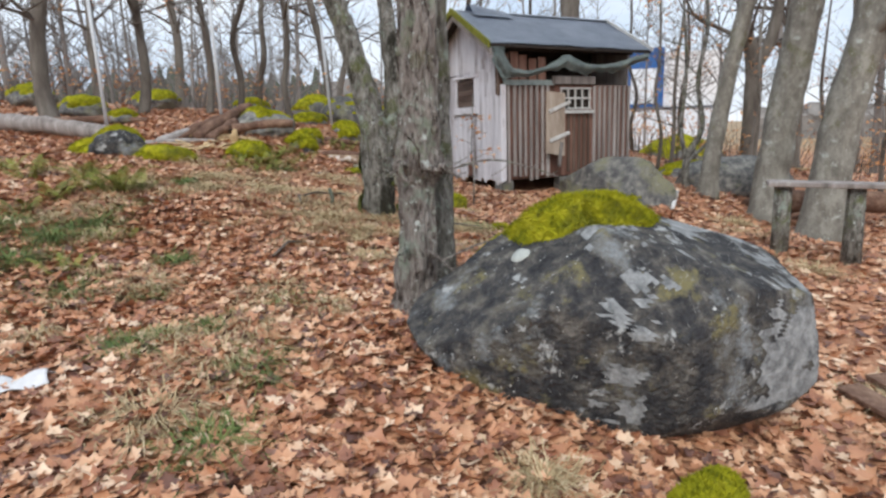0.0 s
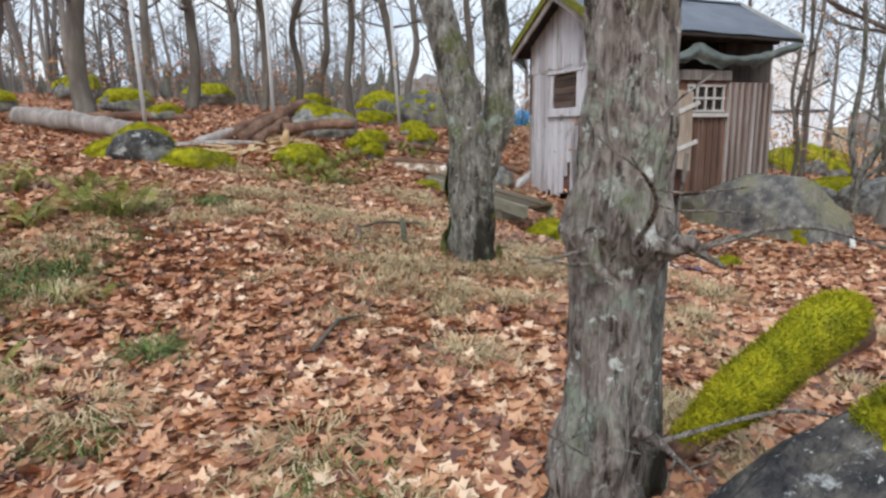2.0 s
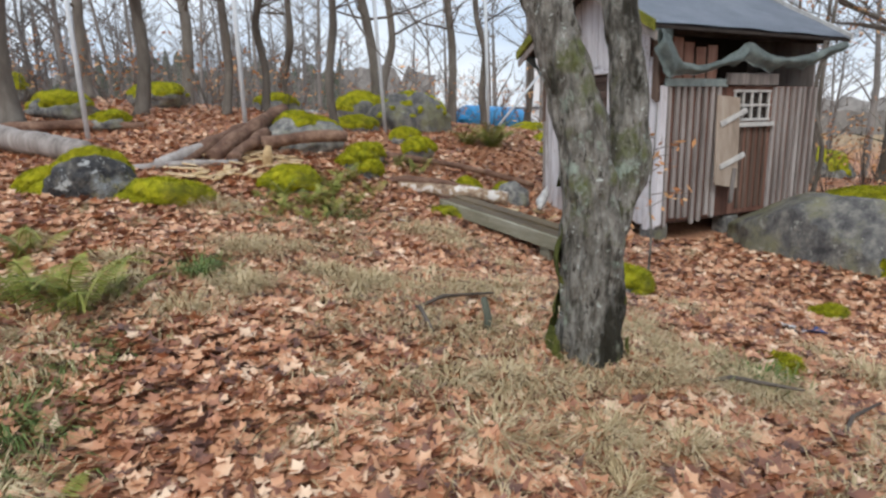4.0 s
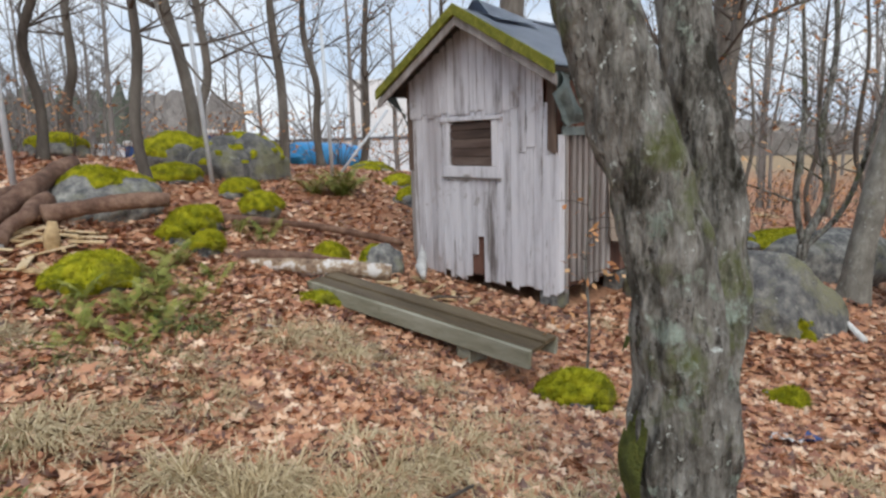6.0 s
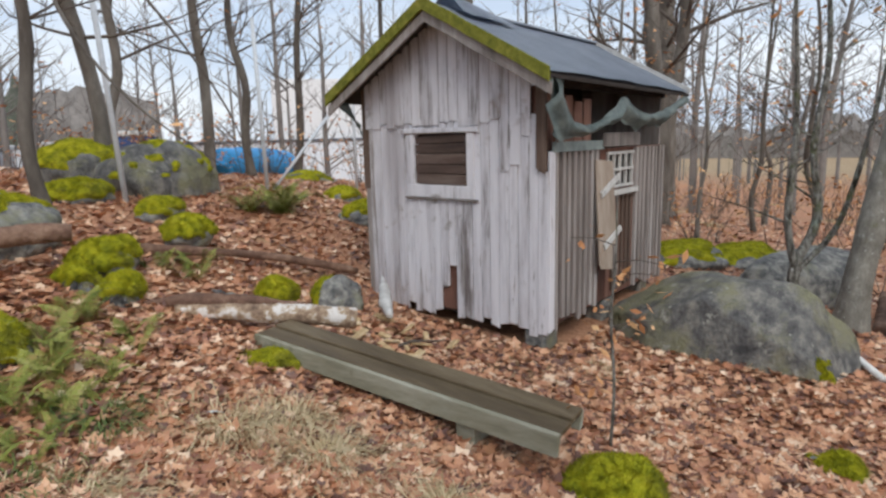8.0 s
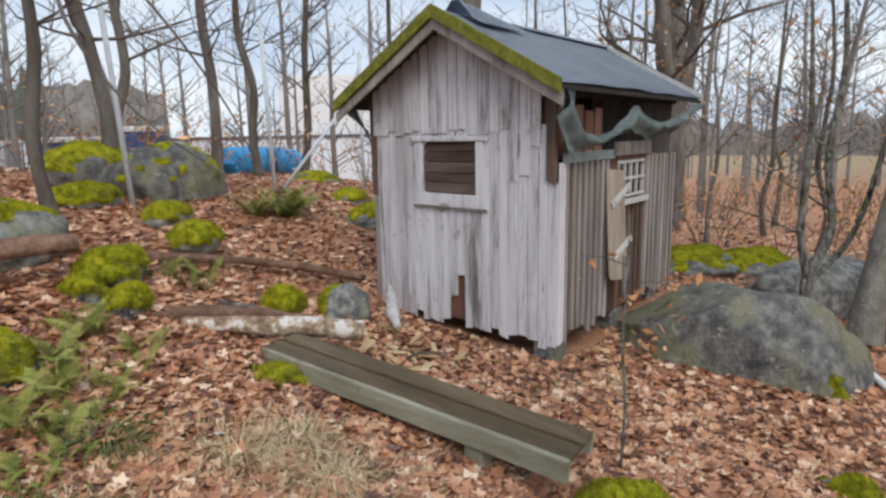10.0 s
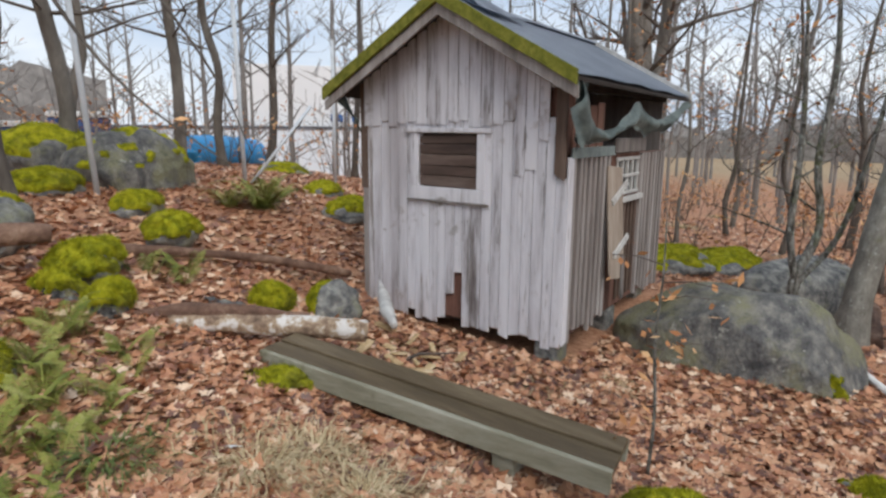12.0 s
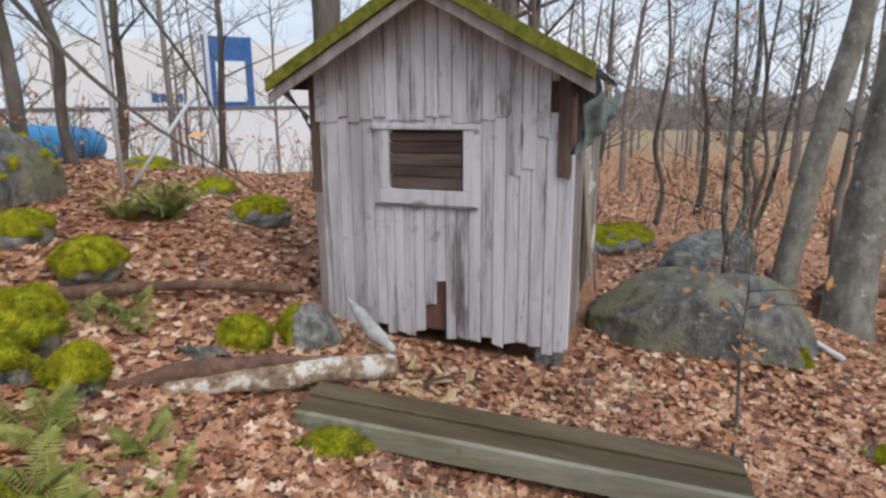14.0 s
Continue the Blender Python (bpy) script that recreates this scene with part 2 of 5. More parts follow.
def part(name, data, material, parent=None, label="", smooth=True):
    """One mesh object under a thing or part; data is (verts, faces) in world metres, or a bmesh in world metres."""
    if isinstance(data, bmesh.types.BMesh):
        me = bpy.data.meshes.new(name)
        data.to_mesh(me)
        data.free()
        if smooth:
            me.shade_smooth()
    else:
        me = mesh_of(*data, smooth)
    me.materials.append(material)
    ob = new(name, me)
    if parent is not None:
        org = ORG[parent]
        me.transform(Matrix.Translation(-org))
        ob.parent = parent
        ORG[ob] = org
    else:
        ORG[ob] = Vector((0, 0, 0))
    return tagged(ob, label) if label else ob


def box(a, b, m=None, bevel=0.004, jag=0.0, rnd=random):
    """A bevelled box between two corners, moved by m; jag roughens its lower end."""
    bm = bmesh.new()
    bmesh.ops.create_cube(bm, size=1)
    a, b = Vector(a), Vector(b)
    for v in bm.verts:
        low = v.co.z < 0
        v.co = Vector([(a[i] + b[i]) / 2 + v.co[i] * abs(b[i] - a[i]) for i in range(3)])
        if low and jag:
            v.co.z += rnd.uniform(-jag, jag)
    if bevel:
        bmesh.ops.bevel(bm, geom=bm.edges[:], offset=bevel, segments=1, affect="EDGES")
    if m is not None:
        bm.transform(m)
    return bm


def beam_between(p, q, w, h, bevel=0.004, twist=0.0):
    p, q = Vector(p), Vector(q)
    d = q - p
    m = Matrix.Translation((p + q) / 2) @ d.to_track_quat("Y", "Z").to_matrix().to_4x4() @ Matrix.Rotation(twist, 4, "Y")
    return box((-w / 2, -d.length / 2, -h / 2), (w / 2, d.length / 2, h / 2), m, bevel)


def tube(pts, radii, seg=10, rough=0.0, ridges=0.0, freq=9.0, cap=True, seed=0.0):
    """A tapered tube along points, roughened by noise; ridges runs along its length."""
    pts = [Vector(p) for p in pts]
    verts, faces = [], []
    ref = Vector((1, 0, 0))
    for i, p in enumerate(pts):
        d = (pts[min(i + 1, len(pts) - 1)] - pts[max(i - 1, 0)]).normalized()
        u = (ref - d * ref.dot(d))
        if u.length < 1e-3:
            u = Vector((0, 1, 0)) - d * d.y
        u.normalize()
        ref = u
        w = d.cross(u)
        for j in range(seg):
            a = 2 * math.pi * j / seg
            o = u * math.cos(a) + w * math.sin(a)
            r = radii[i]
            if rough or ridges:
                s = p + o * r
                r *= 1 + rough * noise.noise(s * freq * .35 + Vector((seed, 0, 0))) + ridges * noise.noise(Vector((s.x * freq * 2.2, s.y * freq * 2.2, s.z * freq * .45 + seed)))
            verts.append(p + o * r)
    for i in range(len(pts) - 1):
        for j in range(seg):
            k = (j + 1) % seg
            faces.append((i * seg + j, i * seg + k, i * seg + seg + k, i * seg + seg + j))
    if cap:
        faces.append(tuple(range(seg))[::-1])
        faces.append(tuple((len(pts) - 1) * seg + j for j in range(seg)))
    return verts, faces


def joined(pieces):
    verts, faces = [], []
    for v, f in pieces:
        o = len(verts)
        verts += v
        faces += [tuple(i + o for i in q) for q in f]
    return verts, faces


def smooth_line(ctrl, radii, n):
    """n points on a Catmull-Rom line through ctrl, with radii carried along."""
    c = [Vector(p) for p in ctrl]
    c = [c[0] * 2 - c[1]] + c + [c[-1] * 2 - c[-2]]
    pts, rr = [], []
    for k in range(n):
        s = k / (n - 1) * (len(ctrl) - 1)
        i = min(int(s), len(ctrl) - 2)
        t = s - i
        p0, p1, p2, p3 = c[i:i + 4]
        pts.append(.5 * (2 * p1 + (p2 - p0) * t + (2 * p0 - 5 * p1 + 4 * p2 - p3) * t * t + (3 * p1 - p0 - 3 * p2 + p3) * t ** 3))
        rr.append(radii[i] * (1 - t) + radii[i + 1] * t)
    return pts, rr


def fast_mesh(name, verts, tris, material):
    """A triangle mesh from arrays."""
    me = bpy.data.meshes.new(name)
    me.vertices.add(len(verts))
    me.vertices.foreach_set("co", np.asarray(verts, np.float32).ravel())
    me.loops.add(tris.size)
    me.loops.foreach_set("vertex_index", np.asarray(tris, np.int32).ravel())
    me.polygons.add(len(tris))
    me.polygons.foreach_set("loop_start", np.arange(0, tris.size, 3, dtype=np.int32))
    me.update(calc_edges=True)
    me.materials.append(material)
    return new(name, me)


# ---- ground ----
NEAR = [(0, 0, .08), (.64, 3.78, .53), (-.1, 3.9, .52), (2.1, 1.8, .04), (1.2, 2.65, .45), (1.88, 5.93, .74), (1.88, 6.65, .8),
        (3.3, 7.3, .55), (3, 9.4, .86), (2.1, 8.7, .93), (1.4, 8.6, .98), (4.6, 7.2, .4), (5.4, 6.8, .28), (4, 5.6, .36),
        (5.1, 8.5, .46), (5.15, 9.5, .53), (5.1, 10.5, .7), (5, 11.6, 1.06), (2.5, 10.5, 1.25), (3.71, 13.2, 1.65), (5.87, 13.8, 1.58),
        (-.55, 12.4, 1.68), (1.3, 12, 1.72), (6.2, 4.7, .14), (8, 6, .04), (7.6, 6.7, .4), (8, 9, .5), (0.3, 7.7, 1.08), (-.2, 9, 1.25), (8, 12, .9)]
FAR = [(-10, 10, 1.6), (-6, 18, 2.5), (0, 20, 2.4), (6, 19, 1.6), (9, 18.8, 1.5), (12, 26, -.6), (20, 20, -.7), (15, 8, .0), (20, 0, -.6),
       (10, 0, .05), (0, -8, -.2), (-8, 0, .3), (-10, -8, 0), (-20, 20, 2.8), (-15, 32, 3.0), (4, 30, .6), (3, 40, -1.5), (40, 10, -1.2), (30, 30, -1.4), (-30, 0, 1), (0, -30, -1)]
_p = np.array(NEAR + FAR, float)


def _tps(d2): return np.where(d2 > 1e-9, .5 * d2 * np.log(d2 + 1e-12), 0)
def _solve():
    n = len(_p); xy = _p[:, :2]
    k = _tps(((xy[:, None] - xy[None]) ** 2).sum(-1)) + .05 * np.eye(n)
    q = np.c_[np.ones(n), xy]
    a = np.block([[k, q], [q.T, np.zeros((3, 3))]])
    return np.linalg.solve(a, np.r_[_p[:, 2], 0, 0, 0])
_W = _solve()
def ground_grid(xy):
    """Heights of the ground under an array of (x, y)."""
    xy = np.asarray(xy, float)
    d2 = ((xy[:, None] - _p[None, :, :2]) ** 2).sum(-1)
    z = _tps(d2) @ _W[:-3] + np.c_[np.ones(len(xy)), xy] @ _W[-3:]
    r = np.hypot(xy[:, 0] - 3, xy[:, 1] - 8)
    f = np.clip((r - 24) / 14, 0, 1); f = f * f * (3 - 2 * f)
    return z * (1 - f) + f * -1.4
def gz(x, y): return float(ground_grid([(x, y)])[0])



def spread(lo, hi, step, far, grow=1.22):
    mid = list(np.arange(lo, hi, step))
    out, s, x = [], step, hi
    while x < far:
        out.append(x)
        s *= grow
        x += s
    left, s, x = [], step, lo
    while x > -far:
        s *= grow
        x -= s
        left.append(x)
    return np.array(left[::-1] + mid + out)


gx, gy = spread(-5, 12, .14, 900), spread(-3, 17, .14, 900)
gxx, gyy = np.meshgrid(gx, gy)
gxy = np.c_[gxx.ravel(), gyy.ravel()]
gzz = ground_grid(gxy)
lumps = np.array([.05 * noise.noise((x * .9, y * .9, 0)) + .022 * noise.noise((x * 4, y * 4, 3)) if abs(x) < 40 and abs(y) < 50 else 0 for x, y in gxy])
gverts = np.c_[gxy, gzz + lumps]
nx, ny = len(gx), len(gy)
gi = (np.arange(ny - 1)[:, None] * nx + np.arange(nx - 1)[None]).ravel()
gtris = np.concatenate([np.c_[gi, gi + 1, gi + nx + 1], np.c_[gi, gi + nx + 1, gi + nx]])
ground = tagged(fast_mesh("ground", gverts, gtris, SOIL), "sloping forest floor of brown leaf mould", "ground", kind="structure")
ground.data.shade_smooth()


def gl(x, y):
    """Ground height with its small lumps."""
    return gz(x, y) + .05 * noise.noise((x * .9, y * .9, 0)) + .022 * noise.noise((x * 4, y * 4, 3))


# ---- shed ----
SKEW = 0.062
X0, X1, Y0, Y1, ZB, RIDGE_Y = 5.09, 7.8, 8.5, 10.64, 0.64, 9.56
SH = Matrix(((1, 0, 0, 0), (SKEW, 1, 0, -SKEW * X0), (0, 0, 1, 0), (0, 0, 0, 1)))
rs = random.Random(4)


def roof_z(y):
    return 3.43 - 0.545 * abs(y - RIDGE_Y)


def sp(name, bm, material, parent, label="", smooth=False):
    bm.transform(SH)
    return part(name, bm, material, parent, label, smooth)


def build_shed():
    shed = thing("shed", 6.4, 9.6, gz(6.4, 9.6), "small weathered wooden shed with peeling white paint and felt roof", "shed")
    # gable boards, lower tier with a window hole, ragged at the foot
    y = Y0 + .075
    while y < Y1 - .08:
        w = rs.uniform(.082, .118)
        y2 = min(y + w, Y1 - .06)
        mid = (y + y2) / 2
        spans = [(ZB + rs.uniform(-.03, .04), 2.46)]
        if 9.31 < mid < 9.94:
            spans = [(ZB + rs.uniform(-.03, .03), 1.86), (2.33, 2.46)]
        if 9.43 < mid < 9.64:
            spans[0] = (1.12 if mid < 9.54 else .9, 1.86)
        out = rs.uniform(0, .008)
        for lo, hi in spans:
            sp("board", box((X0 - .024 - out, y + .002, lo), (X0 - .002 - out, y2 - .003, hi), None, .004, .018 if lo < 1.2 else 0, rs), PAINT, shed)
        y = y2
    # upper tier, lapped over the lower one
    y = Y0 + .02
    while y < Y1 - .03:
        w = rs.uniform(.09, .13)
        y2 = min(y + w, Y1 - .01)
        top = roof_z((y + y2) / 2) - .045
        lo = 2.41 + rs.uniform(-.03, .03)
        if y2 < 8.72:
            lo = 2.68
        elif y2 < 9.0:
            lo = 2.05 + rs.uniform(-.05, .25)
        if top > lo + .05:
            sp("board", box((X0 - .041 - rs.uniform(0, .005), y + .002, lo), (X0 - .0345, y2 - .003, top), None, .004, .012, rs), PAINT, shed)
        y = y2
    # red boarding that shows where boards are gone, and the inner skins of the other walls
    gable = bmesh.new()
    prof = [(Y0 + .03, ZB + .05), (Y1 - .03, ZB + .05), (Y1 - .03, roof_z(Y1) - .1), (RIDGE_Y, 3.33), (Y0 + .03, roof_z(Y0) - .1)]
    a = [gable.verts.new((X0 + .004, p, z)) for p, z in prof]
    b = [gable.verts.new((X0 + .024, p, z)) for p, z in prof]
    gable.faces.new(a[::-1])
    gable.faces.new(b)
    for i in range(5):
        gable.faces.new((a[i], a[(i + 1) % 5], b[(i + 1) % 5], b[i]))
    sp("inner_boarding", gable, REDWOOD, shed, "faded red inner boarding")
    sp("back_wall", box((X1 - .03, Y0 + .03, ZB + .05), (X1, Y1 - .03, 2.78)), GREYWOOD, shed)
    backtop = bmesh.new()
    q = [(Y0 + .03, 2.782), (Y1 - .03, 2.782), (RIDGE_Y, 3.34)]
    a = [backtop.verts.new((X1 - .03, p, z)) for p, z in q]
    b = [backtop.verts.new((X1, p, z)) for p, z in q]
    backtop.faces.new(a[::-1])
    backtop.faces.new(b)
    for i in range(3):
        backtop.faces.new((a[i], a[(i + 1) % 3], b[(i + 1) % 3], b[i]))
    sp("back_gable", backtop, GREYWOOD, shed)
    sp("floor_boards", box((X0 + .03, Y0 + .03, ZB + .02), (X1 - .04, Y1 - .04, ZB + .06)), SHADEWOOD, shed)
    x = X0 + .03
    while x < X1:
        w = rs.uniform(.11, .16)
        sp("board", box((x, Y1 - .028, ZB + rs.uniform(-.04, .03)), (min(x + w, X1) - .004, Y1 - .002, 2.72)), GREYWOOD, shed)
        x += w
    # corner boards
    sp("corner_board", box((X0 - .058, Y0 - .01, 2.0), (X0 - .03, Y0 + .085, 2.72), None, .004, .03, rs), POSTWOOD, shed, "bare brown corner board")
    sp("corner_board", box((X0 - .03, Y0 - .012, ZB + .0), (X0 - .004, Y0 + .073, 2.0), None, .005, .02, rs), PAINT, shed)
    sp("corner_board", box((X0 - .026, Y0 - .036, ZB + .02), (X0 + .07, Y0 - .013, 2.16), None, .005, .02, rs), PAINT, shed)
    sp("corner_board", box((X0 - .034, Y1 - .058, 1.8), (X0 - .004, Y1 + .03, 2.78), None, .004), POSTWOOD, shed, "bare brown corner board")
    sp("corner_board", box((X0 - .03, Y1 - .058, ZB - .02), (X0 - .004, Y1 + .012, 1.8), None, .005, .02, rs), GREYWOOD, shed)
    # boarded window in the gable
    # near-black sheet stands in for the shade behind the shutter boards
    win = sp("window", box((X0 - .012, 9.31, 1.865), (X0 - .004, 9.94, 2.325)), SHADEWOOD, shed, "boarded-up gable window")
    z = 1.868
    for h in (.1, .085, .1, .09, .075):
        sp("shutter_board", box((X0 - .03 - rs.uniform(0, .006), 9.315, z), (X0 - .0135, 9.935, z + h - .006), Matrix.Translation((0, 9.6, z)) @ Matrix.Rotation(rs.uniform(-.018, .018), 4, "X") @ Matrix.Translation((0, -9.6, -z))), DARKWOOD, win, "dark brown horizontal board")
        z += h
    for a, b, nm in (((X0 - .062, 9.17, 2.335), (X0 - .0, 10.1, 2.375), "head_trim"), ((X0 - .05, 9.22, 1.745), (X0 - .025, 10.03, 1.862), "sill_trim"),
                     ((X0 - .05, 9.225, 1.864), (X0 - .025, 9.308, 2.333), "side_trim"), ((X0 - .05, 9.942, 1.864), (X0 - .025, 10.025, 2.333), "side_trim")):
        sp(nm, box(a, b, None, .005), PAINT, win)
    sp("drip_strip", box((X0 - .058, 9.19, 1.728), (X0 - .026, 10.07, 1.743), None, .003), GREYWOOD, win)
    # long side: red backing with a small window, battens, broken panel
    yb = Y0 + .012
    for a, b in (((X0 + .03, ZB + .04), (6.28, 2.16)), ((6.9, ZB + .04), (X1 - .035, 2.16)), ((6.284, ZB + .04), (6.896, 1.78)), ((6.284, 2.1), (6.896, 2.16))):
        sp("backing_board", box((a[0], yb, a[1]), (b[0], yb + .02, b[1])), REDWOOD, shed)
    x = X0 + .1
    while x < X1 - .03:
        w = rs.uniform(.045, .062)
        if not 5.98 < x < 6.93:
            sp("batten", box((x, yb - .034 - rs.uniform(0, .008), ZB + rs.uniform(-.02, .1)), (x + w, yb - .002, 2.15), None, .004, .015, rs), GREYWOOD, shed)
        elif x > 6.3:
            sp("batten", box((x, yb - .02, ZB + .1), (x + w, yb - .002, 1.7), None, .004), POSTWOOD, shed)
        x += rs.uniform(.098, .118)
    # added dark sheet inside, so the gap under the eaves reads as shade
    sp("void_back", box((X0 + .05, Y0 + 1.0, 1.4), (X1 - .05, Y0 + 1.03, 2.9)), SHADEWOOD, shed)
    for xa in (5.12, 5.3, 5.47, 5.66, 5.85):
        sp("board", box((xa, Y0 + .05, 2.17), (xa + .15, Y0 + .07, 2.62 + rs.uniform(-.06, .06))), REDWOOD, shed)
    sp("lintel_board", box((X0 + .02, yb - .055, 2.15), (6.1, yb - .036, 2.235), None, .005), TARP, shed, "green-grey painted board")
    sp("lintel_board", box((6.06, yb - .06, 2.17), (6.98, yb - .037, 2.3), None, .005), GREYWOOD, shed)
    sp("wall_plate", box((X0 + .02, Y0 + .02, 2.68), (X1 + .1, Y0 + .1, 2.76)), SHADEWOOD, shed)
    sp("wall_plate", box((X0 + .02, Y1 - .1, 2.66), (X1 + .1, Y1 - .03, 2.74)), SHADEWOOD, shed)
    # near-black pane stands in for the unlit room behind the bars
    sw = sp("window", box((6.29, yb + .022, 1.79), (6.89, yb + .03, 2.09)), SHADEWOOD, shed, "small white-barred side window with broken glass")
    for xa in (6.27, 6.42, 6.57, 6.72, 6.88):
        sp("glazing_bar", box((xa, yb - .02, 1.78), (xa + .026, yb + .012, 2.1)), OLDPAINT, sw)
    for za in (1.765, 1.93, 2.09):
        sp("glazing_bar", box((6.25, yb - .026, za), (6.92, yb - .004, za + .03)), OLDPAINT, sw)
    sp("sill", box((6.2, yb - .07, 1.7), (6.95, yb - .028, 1.75), Matrix.Rotation(0, 4, "X")), OLDPAINT, sw)
    tilt = Matrix.Translation((6.1, Y0 - .07, 1.55)) @ Matrix.Rotation(radians(5), 4, "Y") @ Matrix.Rotation(radians(-6), 4, "X")
    panel = sp("broken_panel", box((-.19, -.012, -.5), (.2, .012, .5), tilt, .006, .05, rs), PLY, shed, "hanging broken panel of pale plywood")
    for zz, ang, ln in ((.27, -24, .24), (-.22, -22, .22)):
        sp("strip", box((-ln, -.035, -.028), (ln, -.014, .03), tilt @ Matrix.Translation((.08, 0, zz)) @ Matrix.Rotation(radians(ang), 4, "Y"), .004), OLDPAINT, panel)
    sp("strip", box((-.02, -.03, -.3), (.05, -.014, .1), tilt @ Matrix.Translation((.1, 0, -.4)) @ Matrix.Rotation(radians(8), 4, "Y"), .004, .02, rs), GREYWOOD, panel)
    # roof
    RX0, RX1, RYa, RYb = 4.76, 8.16, 8.33, 10.88
    roof = None
    for ya in (RYa, RYb):
        bm = bmesh.new()
        n = 26
        rows = []
        for i in range(n + 1):
            x = RX0 + .02 + (RX1 - RX0 - .02) * i / n
            row = []
            for j in range(9):
                yy = RIDGE_Y + (ya - RIDGE_Y) * j / 8
                row.append(bm.verts.new((x, yy, roof_z(yy) + .01 * noise.noise((x * 2, yy * 3, 1)) - (.02 * (x - RX0) / 3.4 + (.02 * noise.noise((x * 1.7, ya, 4)) if j == 8 else 0)))))
            rows.append(row)
        for i in range(n):
            for j in range(8):
                f = (rows[i][j], rows[i + 1][j], rows[i + 1][j + 1], rows[i][j + 1])
                bm.faces.new(f if ya < RIDGE_Y else f[::-1])
        bmesh.ops.solidify(bm, geom=bm.faces[:], thickness=.014)
        r = sp("roof_felt", bm, FELT, shed, "blue-grey roofing felt", True)
        roof = roof or r
        bm = bmesh.new()
        pts = [(RX0 + .03, RIDGE_Y, 3.405), (RX1 - .02, RIDGE_Y, 3.385), (RX1 - .02, ya, roof_z(ya) - .045), (RX0 + .03, ya, roof_z(ya) - .025)]
        top = [bm.verts.new(p) for p in pts]
        low = [bm.verts.new((p[0], p[1], p[2] - .03)) for p in pts]
        bm.faces.new(top)
        bm.faces.new(low[::-1])
        for i in range(4):
            bm.faces.new((top[i], top[(i + 1) % 4], low[(i + 1) % 4], low[i]))
        # deck colour carries the shade under the eaves
        sp("roof_deck", bm, SHADEWOOD, shed, "roof boarding coloured dark for eave shade")
        s = 1 if ya > RIDGE_Y else -1
        for xa, z0, hh, dx, material, nm in ((RX0, .028, .105, .03, VERGE, "verge_board"), (RX0 + .035, -.085, .085, .028, GREYWOOD, "barge_board"), (RX1 - .02, .03, .07, .03, OLDPAINT, "verge_board")):
            bm = bmesh.new()
            cols = []
            for k in range(9):
                yy = RIDGE_Y + (ya + s * .012 - RIDGE_Y) * k / 8
                zc = roof_z(yy) + z0 + (.006 * noise.noise((yy * 6, z0, 2)))
                cols.append([bm.verts.new((xx, yy, zz)) for xx, zz in ((xa, zc), (xa + dx, zc), (xa + dx, zc - hh), (xa, zc - hh))])
            for k in range(8):
                for c in range(4):
                    bm.faces.new((cols[k][c], cols[k + 1][c], cols[k + 1][(c + 1) % 4], cols[k][(c + 1) % 4]))
            bm.faces.new(cols[0])
            bm.faces.new(cols[-1][::-1])
            bmesh.ops.recalc_face_normals(bm, faces=bm.faces[:])
            sp(nm, bm, material, shed, "mossy yellow-green verge board" if material is VERGE else "")
    bm = bmesh.new()
    rows = []
    for i in range(9):
        u = i / 8
        rows.append([bm.verts.new((5.1 + .75 * u, RIDGE_Y + v, 3.45 + (.1 * (1 - u) * math.cos(v * 9) if abs(v) < .17 else 0) - abs(v) * .5 + .01)) for v in (-.3, -.2, -.1, -.04, .04, .1, .2, .3)])
    for i in range(8):
        for j in range(7):
            bm.faces.new((rows[i][j], rows[i][j + 1], rows[i + 1][j + 1], rows[i + 1][j]))
    bmesh.ops.solidify(bm, geom=bm.faces[:], thickness=.01)
    sp("ridge_flap", bm, FELT, shed, "lifted flap of roofing felt on the ridge", True)
    sp("ridge_cap", box((5.9, RIDGE_Y - .07, 3.405), (8.14, RIDGE_Y + .07, 3.43), None, .006), FELT, shed)
    # torn tarpaulin under the eaves
    bm = bmesh.new()
    n = 60
    rows = []
    for i in range(n + 1):
        u = i / n
        x = 4.86 + 3.2 * u
        keys = ((0, 2.72), (.05, 2.66), (.11, 2.4), (.2, 2.36), (.3, 2.42), (.42, 2.6), (.47, 2.62), (.55, 2.5), (.65, 2.47), (.78, 2.52), (.9, 2.62), (1, 2.7))
        top = np.interp(u, [k[0] for k in keys], [k[1] for k in keys]) + .02 * noise.noise((x * 6, 3, 0))
        bot = np.interp(u, (0, .06, .14, .24, .42, .55, .8, 1), (2.5, 2.24, 2.26, 2.29, 2.42, 2.33, 2.38, 2.58)) + .05 * noise.noise((x * 5, 0, 0))
        bot = min(bot, top - .07)
        row = []
        for j in range(9):
            v = j / 8
            row.append(bm.verts.new((x, Y0 - .1 - .08 * math.sin(v * 3) + .05 * noise.noise((x * 5, v * 2, 7)) - .05 * (1 - v), top + (bot - top) * v + .015 * noise.noise((x * 9, v * 3, 2)))))
        rows.append(row)
    for i in range(n):
        for j in range(8):
            bm.faces.new((rows[i][j], rows[i + 1][j], rows[i + 1][j + 1], rows[i][j + 1]))
    bmesh.ops.solidify(bm, geom=bm.faces[:], thickness=.006)
    sp("tarpaulin", bm, TARP, shed, "torn green-grey tarpaulin hanging under the eaves", True)
